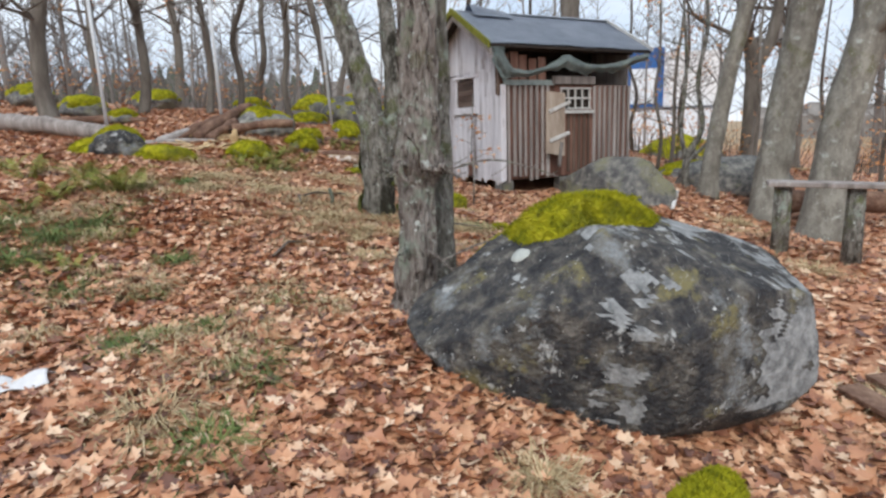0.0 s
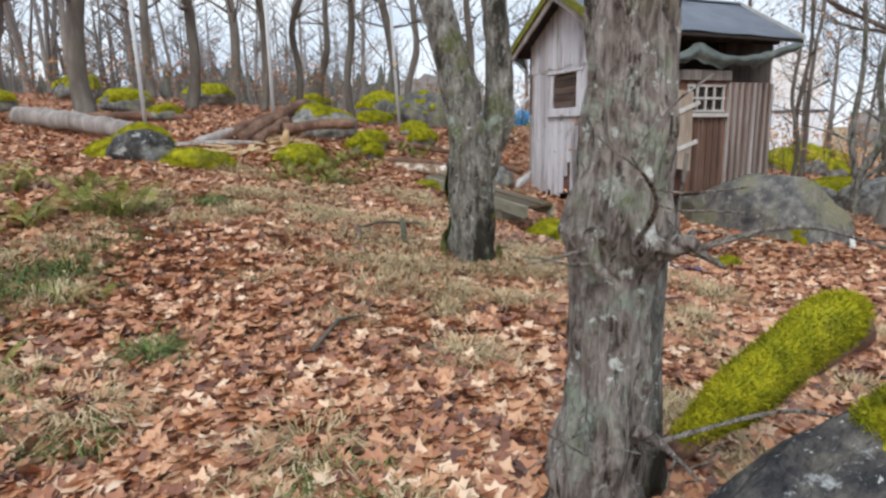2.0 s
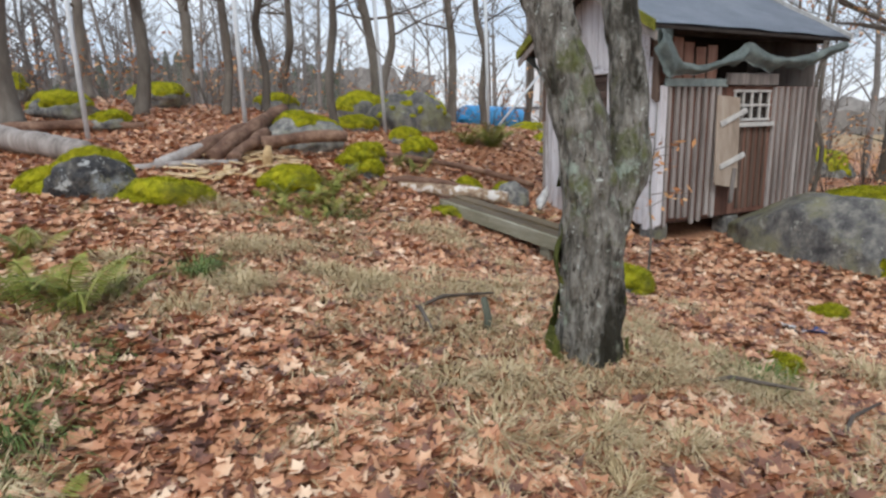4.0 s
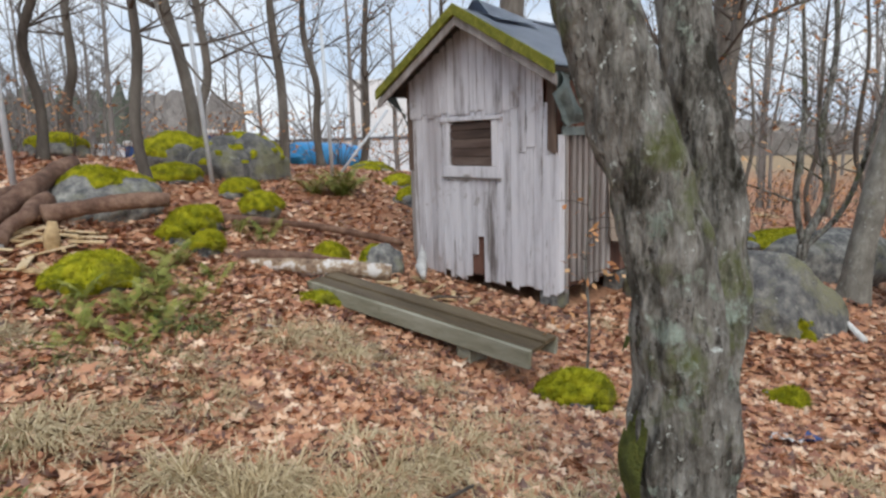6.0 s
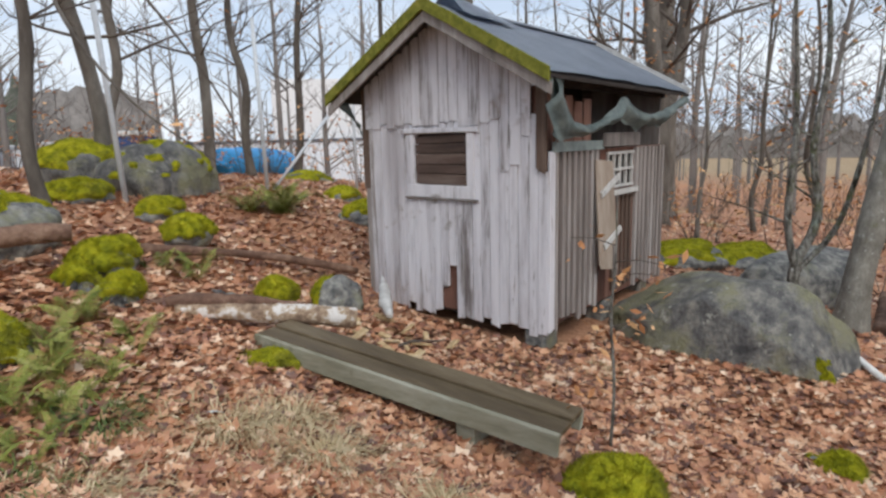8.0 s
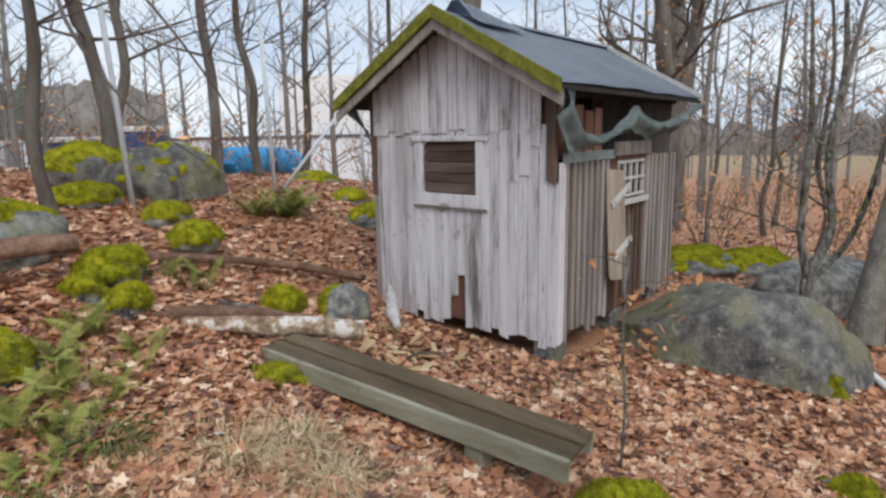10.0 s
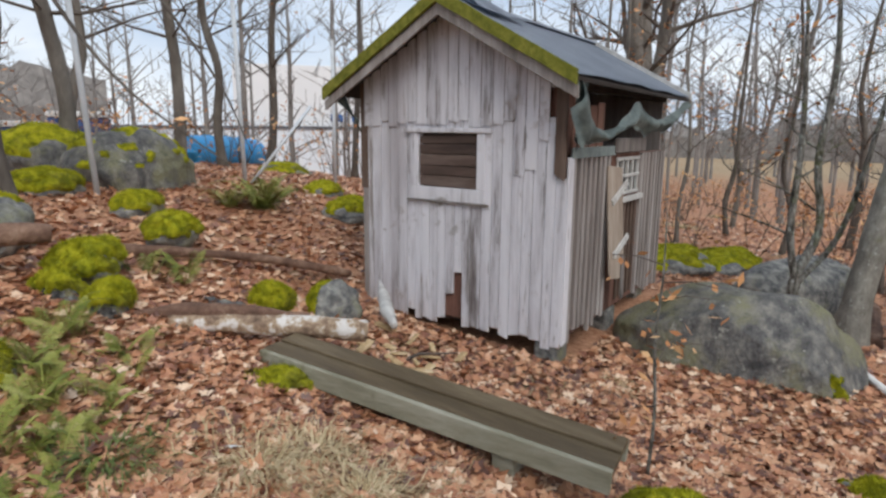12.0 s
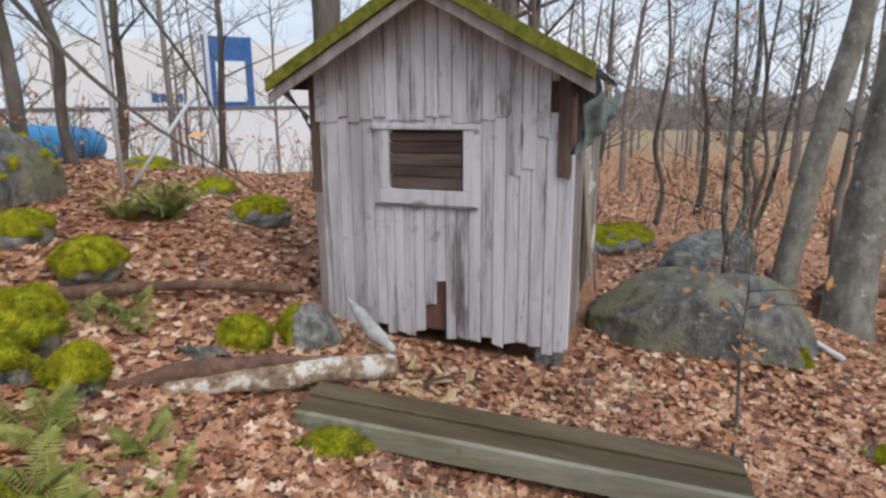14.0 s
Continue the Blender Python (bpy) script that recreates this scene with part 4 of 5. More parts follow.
# slim trees on the rise by the fence
SLIM = [(2.66, 12.4, .085, -.1), (6.2, 15.95, .13, .0), (-1.5, 13.5, .2, .25), (.05, 14.6, .14, .2), (1.35, 14.6, .1, .1), (3.9, 14.45, .13, -.2), (2.1, 15.2, .1, .3), (-3.2, 15.4, .2, .1), (5.0, 16.6, .12, .1),
        (7.3, 16.4, .11, -.2), (8.9, 17.2, .12, .2), (.9, 17.4, .16, .1), (-.9, 18.2, .15, -.1), (3.2, 18.4, .13, .1), (10.6, 16.4, .1, .1), (-5.6, 17.5, .2, .1)]
for k, (x, y, r, lean) in enumerate(SLIM):
    r *= .78
    drooping = (([(0, 0, 2.1), (-.1, -.9, 2.25), (-.35, -2.0, 1.55), (-.2, -2.5, 1.0), (.2, -2.9, .55)], [.03, .02, .013, .008, .003]), ([(0, 0, 2.6), (.1, -1.0, 2.4), (.2, -1.9, 1.8), (.5, -2.3, 1.1), (.75, -2.3, .6)], [.03, .02, .012, .007, .003])) if k == 0 else ()
    rn = random.Random(100 + k)
    w = [rn.uniform(-.12, .12) for _ in range(8)]
    tree(x, y, [(0, 0, 0), (lean * .1 + w[0], w[1], .8), (lean * .3 + w[2], w[3], 1.7), (lean * .7 + w[4], w[5] * 1.5, 2.7), (lean + w[6] * 1.6, w[7] * 1.6, 4.0), (lean * 1.6 + w[0], w[3] * 3, 7)], [r, r * .9, r * .84, r * .74, r * .6, r * .25], "slim bare tree on the wooded rise", 200 + k, BARK_FAR, 1.7, 20, 1.9, 9, 22, leaves=.4 if k % 3 == 0 else .1, stems=drooping)
# shrub and thin trees right of the shed
tree(7.7, 7.2, [(0, 0, 0), (.0, .02, .5), (.16, -.12, 1.0), (.1, -.05, 1.7), (.2, -.1, 2.6), (.1, 0, 3.8)], [.06, .055, .04, .035, .028, .012], "crooked multi-stemmed shrub with bare twigs", 30, BARK, .9, 12, 1.0, 10, 30, leaves=.08, flare=1.15,
     stems=(([(0, 0, .4), (-.06, .1, 1.0), (.0, .1, 2.0), (-.1, .2, 3.6)], [.04, .035, .028, .01]), ([(.0, 0, .45), (.3, -.3, 1.0), (.5, -.5, 2.2), (.6, -.6, 3.4)], [.032, .028, .022, .01])))
THIN = [(9.7, 9.9, .06), (11.2, 11.0, .08), (12.4, 9.8, .07), (13.4, 8.2, .09), (15.4, 9.6, .1), (11.8, 6.6, .07), (16.5, 7.4, .14), (12.9, 5.2, .12), (18.6, 10.2, .12), (12.2, 13.4, .09), (15.2, 14.6, .12), (19.5, 6.0, .15), (14.6, 3.2, .16), (10.9, 4.2, .15), (20.5, 13.5, .14)]
for k, (x, y, r) in enumerate(THIN):
    r *= .62
    rn = random.Random(300 + k)
    lean = rn.uniform(-.3, .3)
    w = [rn.uniform(-.13, .13) for _ in range(8)]
    tree(x, y, [(0, 0, 0), (lean * .1 + w[0], w[1], .8), (lean * .3 + w[2], w[3], 1.6), (lean * .7 + w[4], w[5] * 1.5, 2.5), (lean + w[6] * 1.6, w[7] * 1.6, 3.6), (lean * 1.5 + w[0], w[3] * 3, 6.5)], [r, r * .92, r * .82, r * .7, r * .55, r * .2], "thin bare tree beyond the shed", 400 + k, BARK_FAR, 1.2, 12, 1.5, 8, 20, leaves=.4 if k % 2 == 0 else .12)

# sapling before the boulder with a few orange leaves
rn = random.Random(9)
sap = thing("sapling", 3.95, 7.36, gl(3.95, 7.36), "thin sapling with a few withered orange leaves", "sapling")
sz = sap.location.z
stem = [Vector((3.95, 7.36, sz - .03)), Vector((3.96, 7.35, sz + .4)), Vector((3.94, 7.37, sz + .8)), Vector((3.96, 7.36, sz + 1.15)), Vector((3.98, 7.37, sz + 1.5))]
pts, rr = smooth_line(stem, [.011, .01, .008, .006, .003], 16)
tw = []
for k in range(9):
    p = pts[4 + k]
    a = rn.uniform(0, 6.28)
    q = p + Vector((math.cos(a) * .3, math.sin(a) * .3, rn.uniform(0, .15)))
    tw.append((tube([p, (p + q) / 2 + Vector((0, 0, .02)), q], [.004, .003, .002], 4), q, (p + q) / 2))
part("stem", tube(pts, rr, 8, .1), BARK, sap)
part("twigs", joined([t[0] for t in tw]), TWIG, sap)
part("leaves", leaf_bunch(rn, [t[1] for t in tw] + [t[2] for t in tw], .042, 3), BEECH, sap, "withered orange leaves", False)


# ---- fallen wood ----
def log(name, p, q, r0, r1, label, material=ROTLOG, bend=.03, seed=1, seg=18, rings=26, rough=.3, category="log"):
    p, q = Vector(p), Vector(q)
    ob = thing(name, *((p + q) / 2), label, category)
    mid = [p.lerp(q, t) + Vector((0, 0, bend * math.sin(t * 3.1))) + Vector((noise.noise((t * 3, seed, 0)), noise.noise((t * 3, seed, 5)), 0)) * bend for t in (0, .25, .5, .75, 1)]
    pts, rr = smooth_line(mid, [r0 * (1 - t) + r1 * t for t in (0, .25, .5, .75, 1)], rings)
    part("bark", tube(pts, rr, seg, rough, .14, 8, seed=seed), material, ob)
    return ob


birch = log("birch_log", (2.72, 10.12, 1.12), (3.68, 9.27, .99), .066, .072, "birch log with flaking white bark on planks", BIRCH, .01, 3)
part("bare_wood", tube(*smooth_line([(2.52, 10.26, 1.19), (2.8, 10.09, 1.175), (3.15, 9.79, 1.14), (3.42, 9.55, 1.1)], [.012, .05, .05, .015], 24), 12, .5, .35), ROTLOG, birch, "stripped brown side of the log")
mossy = log("mossy_log", (1.66, 3.26, .6), (2.5, 3.34, .88), .04, .1, "short rotten log under bright moss behind the boulder", ROTLOG, .03, 15)
mv, mf = tube(*smooth_line([(1.68, 3.25, .63), (1.9, 3.27, .72), (2.15, 3.3, .82), (2.4, 3.33, .91), (2.52, 3.34, .93)], [.02, .075, .085, .095, .05], 60), 32, .3, .08, 9)
cover = part("moss", (mv, mf), MOSS, mossy, "thick bright yellow-green moss")
fuzz(cover, mv, [f for f in mf if len(f) == 4], [.02] * len(mv))
log("fallen_tree", (-2.3, 12.9, 1.88), (-.45, 10.75, 1.6), .15, .12, "long barkless grey trunk lying on leaves", GREYWOOD, .04, 5)
log("broken_log", (.75, 10.7, 1.5), (1.8, 11.9, 2.03), .1, .085, "reddish broken trunk propped up at an angle", ROTLOG, .03, 6)
log("broken_log", (.45, 10.6, 1.48), (1.35, 11.5, 1.85), .08, .05, "splintered dark trunk leaning with another", ROTLOG, .05, 7, rough=.5)
log("broken_log", (.2, 10.45, 1.47), (1.15, 11.15, 1.66), .07, .045, "grey splintered trunk half sunk in wood chips", GREYWOOD, .05, 16, rough=.5)
log("broken_log", (.95, 10.55, 1.48), (1.45, 11.2, 1.74), .06, .07, "dark rotten trunk leaning under a redder one", ROTLOG, .04, 17, rough=.6)
stub = thing("split_stub", 1.3, 10.45, gl(1.3, 10.45), "upright pale stub of split wood", "stub")
part("wood", tube([(1.3, 10.45, stub.location.z - .05), (1.31, 10.46, stub.location.z + .12), (1.33, 10.46, stub.location.z + .24)], [.055, .06, .03], 9, .5, .3), SPLINT, stub)
log("fallen_log", (1.35, 11.0, 1.62), (2.32, 10.75, 1.68), .085, .06, "pale rotten log resting on mossy stones", ROTLOG, .05, 8, rough=.5)
log("fallen_log", (3.0, 11.35, 1.4), (5.05, 10.85, .9), .05, .04, "long thin dark branch lying to the shed", ROTLOG, .06, 9, rough=.4)
log("fallen_log", (-.3, 10.3, 1.42), (1.0, 10.5, 1.45), .05, .03, "pale thin log lying in leaves", GREYWOOD, .03, 10)
log("fallen_log", (-1.6, 13.2, 1.85), (.1, 13.2, 1.85), .08, .06, "dark rotting log on the rise", ROTLOG, .04, 11)
log("fallen_log", (8.6, 6.1, .28), (9.7, 5.2, .25), .17, .14, "thick brown log lying behind trees", ROTLOG, .03, 12)
log("fallen_log", (8.2, 6.5, .22), (9.4, 6.6, .36), .08, .06, "brown log lying across another", ROTLOG, .03, 13)
log("stump", (8.25, 6.12, .0), (8.3, 6.1, .42), .24, .2, "dark rotting stump beside fallen logs", ROTLOG, .0, 14, rings=14, category="stump")
sp1 = thing("split_branch", 4.6, 9.95, .74, "pale split branch leaning at the shed foot", "branch")
part("wood", tube(*smooth_line([(4.9, 10.3, .95), (4.7, 10.06, .88), (4.5, 9.83, .84), (4.31, 9.58, .8)], [.02, .05, .052, .034], 20), 12, .5, .3), OLDPAINT, sp1, "bleached split wood")
rn = random.Random(21)
for k in range(62):
    if k < 44:
        x, y = rn.uniform(.35, 1.6), rn.uniform(9.9, 10.9)
    else:
        x, y = rn.uniform(3.9, 4.6), rn.uniform(9.0, 9.9)
    a, ln = rn.uniform(0, 3.1), rn.uniform(.06, .2) if k < 44 else rn.uniform(.04, .1)
    z = gl(x, y) + .04
    ch = thing("wood_chip", x, y, z, "pale splinter of fresh split wood on leaves", "wood chip", "wood chips")
    part("wood", beam_between((x - ln * math.cos(a), y - ln * math.sin(a), z - .01), (x + ln * math.cos(a), y + ln * math.sin(a), z + .02), rn.uniform(.03, .08), .018, .005, rn.uniform(-.3, .3)), SPLINT, ch, "", False)
for k, (x, y, ln, a) in enumerate(((1.55, 6.35, .35, .2), (1.35, 6.2, .2, 1.4), (2.6, 5.3, .3, -.6), (.9, 4.6, .25, .9), (4.2, 9.2, .3, -.4), (2.9, 4.9, .35, .3))):
    z = gl(x, y) + .03
    b = thing("twig", x, y, z, "dark fallen twig among leaves", "twig", "fallen twigs")
    part("wood", tube([(x - ln * math.cos(a), y - ln * math.sin(a), z), (x, y + .03, z + .05), (x + ln * math.cos(a), y + ln * math.sin(a), z + .01)], [.012, .011, .006], 7, .3), TWIG, b)
st = thing("stick", 1.63, 6.03, gl(1.63, 6.03), "short mossy stick standing in the leaves", "stick")
part("wood", tube([(1.63, 6.03, st.location.z - .03), (1.64, 6.03, st.location.z + .1), (1.62, 6.04, st.location.z + .2)], [.022, .02, .016], 8, .3), EVERGREEN, st)

# planks before the shed: boards laid as an upturned trough
planks = thing("plank_stack", 3.3, 8.3, gz(3.3, 8.3), "long mossy trough of grey planks lying before the shed", "planks")
PF, PN = Vector((3.12, 9.5, 1.0)), Vector((3.44, 7.33, .815))
ax = (PN - PF).normalized()
sd = ax.cross(Vector((0, 0, 1))).normalized()
up = sd.cross(ax)
for off, h, w, th, m, nm in ((-.165, -.05, .035, .125, BEAM, "side_board"), (.165, -.05, .035, .115, BEAM, "side_board"), (-.075, .0, .145, .032, BEAM_TOP, "top_board"), (.082, .012, .15, .032, BEAM_TOP, "top_board")):
    part(nm, beam_between(PF + sd * -off + up * h, PN + sd * -off + up * h, w, th, .005), m, planks, "", False)
part("packing_block", beam_between(PF + up * -.16 - sd * .2 + ax * .3, PF + up * -.16 + sd * .2 + ax * .3, .12, .14), BEAM, planks, "", False)
part("packing_block", beam_between(PN + up * -.17 - sd * .14 - ax * .55, PN + up * -.17 + sd * .14 - ax * .55, .12, .2), BEAM, planks, "", False)

# bench of rough planks beyond the boulder
bench = thing("bench", 6.5, 4.3, gz(6.5, 4.3), "rough grey plank bench on two post legs", "bench")
BA, BB = Vector((5.75, 4.3, .86)), Vector((6.6, 3.35, .83))
part("seat", beam_between(BA, BB, .3, .05, .008), GREYWOOD, bench, "", False)
for t in (.12, .62):
    p = BA.lerp(BB, t)
    part("leg", tube([(p.x, p.y, gz(p.x, p.y) - .1), (p.x, p.y, p.z - .026)], [.09, .08], 12, .2, .1), BARK, bench)

# galvanised fence posts
for k, (x, y, z, lean, h) in enumerate(((-.55, 12.45, 1.66, (-.05, 0), 2.6), (1.32, 12.05, 1.74, (-.02, .0), 2.6), (3.66, 13.12, 1.64, (-.12, .05), 2.6), (6.07, 14.0, 1.53, (-.06, .0), 2.5), (8.26, 14.5, 1.4, (0, 0), 2.4))):
    f = thing("fence_post", x, y, z, "galvanised steel fence post" + (" with a slanting brace" if k == 3 else ""), "fence post", "fence posts")
    part("post", tube([(x, y, z - .1), (x + lean[0], y + lean[1], z + h)], [.03, .03], 12), GALV, f)
    part("cap", tube([(x + lean[0], y + lean[1], z + h), (x + lean[0], y + lean[1], z + h + .03)], [.033, .02], 12), GALV, f)
    if k == 3:
        part("brace", tube([(x + .06, y - .06, z + .05), (x + .95, y - .35, z + 1.15)], [.024, .024], 10), GALV, f)

# litter
pv = thing("plastic_pipe", 6.8, 6.6, gl(6.8, 6.6), "dirty white plastic pipe lying on leaves", "pipe")
part("pipe", tube([(7.15, 6.85, gl(7.15, 6.85) + .05), (6.5, 6.3, gl(6.5, 6.3) + .05)], [.028, .028], 12), WHITEPVC, pv)


def rag(name, x, y, r, material, label, seed):
    bm = bmesh.new()
    bmesh.ops.create_grid(bm, x_segments=14, y_segments=14, size=r)
    for v in bm.verts:
        p = v.co
        k = 1 + .5 * noise.noise((p.x * 6 / r * .2, p.y * 6 / r * .2, seed))
        v.co = Vector((x + p.x * k, y + p.y * k * .6, 0))
        v.co.z = gl(v.co.x, v.co.y) + .04 + .05 * noise.noise((p.x * 9, p.y * 9, seed))
    bmesh.ops.solidify(bm, geom=bm.faces[:], thickness=.004)
    ob = thing(name, x, y, gl(x, y), label, "litter")
    part("sheet", bm, material, ob)


rag("plastic_sheet", -.62, 3.05, .13, PAPER, "crumpled white plastic on leaves", 1)
rag("rag", 4.02, 6.05, .09, PAPER, "small white rag on leaves", 2)
rag("rag", 4.18, 5.98, .07, NAVY, "small dark blue rag on leaves", 3)
rag("rag", 3.3, 10.35, .14, ROCK_DARK, "dark crumpled sheet on leaves", 4)
rag("rag", 2.2, 8.65, .035, PAPER, "scrap of white paper on leaves", 5)
for k, (a, b) in enumerate((((3.42, 1.95), (3.32, 1.3)), ((3.75, 1.98), (3.6, 1.35)))):
    ob = thing("old_plank", (a[0] + b[0]) / 2, (a[1] + b[1]) / 2, gl(*a), "dark wet plank lying on leaves", "plank")
    part("wood", beam_between((*a, gl(*a) + .05), (*b, gl(*b) + .05), .16, .03), ROTLOG, ob, "", False)


# ---- ferns and grass ----
def frond_mesh(seed):
    rn = random.Random(seed)
    v, f = [], []
    n, L = 30, .55
    prev = None
    for i in range(n + 1):
        t = i / n
        p = Vector((t * L * .86, 0, .3 * math.sin(t * 2.5) * L * 1.1))
        w = .105 * math.sin(min(1, t * 1.25 + .12) * math.pi) ** .8 if t < .99 else .004
        for s in (-1, 1):
            tip = p + Vector((w * .35, s * w, -.25 * w + rn.uniform(-.008, .008)))
            half = p.lerp(tip, .5)
            o = len(v)
            b = Vector((.0075, 0, 0))
            v += [p - b * .6, p + b * .9, half + b * 1.1, tip, half - b * .9]
            f += [(o, o + 1, o + 2, o + 4), (o + 4, o + 2, o + 3)]
        o = len(v)
        v += [p + Vector((0, .004, 0)), p - Vector((0, .004, 0))]
        if prev is not None:
            f.append((prev, prev + 1, o + 1, o))
        prev = o
    me = mesh_of(v, f, True)
    me.materials.append(FERN)
    return me


FRONDS = [frond_mesh(k) for k in range(4)]


def fern(x, y, n, size, seed):
    rn = random.Random(seed)
    z = gl(x, y)
    ob = thing("fern", x, y, z, "green fern with arching fronds among leaves", "fern", "ferns")
    for k in range(n):
        fr = new("frond", FRONDS[k % 4])
        fr.parent = ob
        fr.matrix_basis = Matrix.Translation((rn.uniform(-.08, .08), rn.uniform(-.08, .08), 0)) @ Matrix.Rotation(2 * math.pi * (k + rn.uniform(-.4, .4)) / n, 4, "Z") @ Matrix.Rotation(rn.uniform(-.45, .0), 4, "Y") @ Matrix.Scale(size * rn.uniform(.7, 1.15), 4)


FERN_SPOTS = [(-.25, 6.7, 12, .85), (-.5, 6.95, 11, .8), (-.05, 6.9, 8, .6), (-.75, 6.6, 10, .75), (-1.1, 7.6, 11, .8), (-.6, 7.6, 9, .7), (-1.6, 7.0, 11, .8), (-1.0, 6.2, 9, .6), (-1.9, 7.7, 10, .75), (-2.2, 8.4, 11, .8), (-1.4, 8.3, 9, .7),
              (1.85, 9.75, 11, .7), (2.1, 10.05, 10, .65), (1.72, 9.4, 13, .62), (1.45, 9.2, 12, .58), (1.2, 9.0, 11, .52), (1.6, 9.05, 10, .48), (1.95, 9.3, 9, .45), (1.1, 9.35, 10, .5), (2.15, 9.55, 8, .42), (1.35, 8.75, 9, .42), (1.8, 9.1, 8, .4), (1.05, 8.75, 8, .42), (1.55, 8.8, 7, .38), (1.3, 9.55, 10, .55), (2.3, 9.75, 9, .5),
              (5.42, 12.7, 22, 1.25), (5.05, 12.85, 16, 1.0), (3.0, 10.95, 9, .6), (3.35, 11.0, 8, .6), (3.15, 10.8, 7, .45), (-.55, 4.7, 6, .5), (-.3, 5.3, 6, .45), (4.0, 7.9, 4, .25)]
for k, (x, y, n, s) in enumerate(FERN_SPOTS):
    fern(x, y, n, s, 500 + k)


def grass(name, spots, material, label, blades=560):
    """Clumps of drooping blades as one mass."""
    rn = np.random.RandomState(7)
    vv, tt, o = [], [], 0
    for x, y, r in spots:
        for _ in range(int(blades * (r / .3))):
            a, d = rn.uniform(0, 6.283), abs(rn.normal(0, .55)) * r
            px, py = x + math.cos(a) * d, y + math.sin(a) * d
            pz = gz(px, py) + .0
            b = a + rn.normal(0, .7)
            L = rn.uniform(.08, .22) * (.6 + r)
            c, s, w = math.cos(b), math.sin(b), rn.uniform(.0015, .003)
            h = rn.uniform(.15, .5)
            vv += [(px - s * w, py + c * w, pz), (px + s * w, py - c * w, pz), (px + c * L * .45 - s * w, py + s * L * .45 + c * w, pz + L * h), (px + c * L * .45 + s * w, py + s * L * .45 - c * w, pz + L * h), (px + c * L, py + s * L, pz + L * h * .55)]
            tt += [(o, o + 1, o + 3), (o, o + 3, o + 2), (o + 2, o + 3, o + 4)]
            o += 5
    tagged(fast_mesh(name, np.array(vv), np.array(tt), material), label, "grass", kind="stuff")


rn = random.Random(33)
dry = [(.65, 3.8, .3), (.45, 3.3, .26), (1.5, 6.6, .3), (1.3, 6.9, .25), (.82, 7.7, .3), (.6, 7.8, .24), (2.2, 6.8, .28), (2.2, 8.5, .35), (2.45, 8.1, .4), (1.2, 5.2, .3), (1.6, 5.5, .3), (2.3, 5.5, .34), (2.5, 5.9, .3), (2.7, 5.2, .3), (.2, 2.9, .3),
       (-.1, 2.5, .24), (1.0, 8.3, .22), (1.4, 4.3, .22), (5.5, 3.6, .35), (6.3, 5.0, .35), (6.9, 5.6, .35), (3.6, 1.7, .3), (3.2, 1.3, .3), (1.2, 1.7, .16), (4.6, 8.3, .2), (5.0, 8.0, .2), (3.7, 5.3, .3), (4.3, 4.4, .3), (.2, 6.6, .3)]
grass("dry_grass", dry + [(rn.uniform(-1.5, 3.2), rn.uniform(3, 9), rn.uniform(.1, .2)) for _ in range(28)] + [(rn.gauss(2.0, .7), rn.gauss(5.6, .9), rn.uniform(.12, .26)) for _ in range(34)] + [(rn.gauss(1.0, .9), rn.gauss(7.4, 1.0), rn.uniform(.14, .3)) for _ in range(30)] + [(rn.uniform(12, 34), rn.uniform(0, 20), .5) for _ in range(30)], GRASS, "clumps of dry straw-coloured grass")
grass("green_grass", [(.1, 2.2, .2), (.35, 2.75, .2), (-.5, 4.3, .25), (-.9, 5.0, .3), (-.4, 5.8, .3), (.7, 3.55, .16), (1.75, 8.9, .25), (.35, 7.2, .2), (2.9, 5.4, .2), (-.1, 4.1, .12), (-1.2, 4.2, .3), (-.7, 5.5, .35), (-1.1, 5.9, .35), (-.2, 6.2, .25), (.1, 4.7, .15), (-.15, 3.3, .2), (.25, 3.35, .14), (-1.6, 6.4, .4), (.9, 8.6, .25), (1.3, 8.5, .2)], GREEN_GRASS, "tufts of fresh green grass")


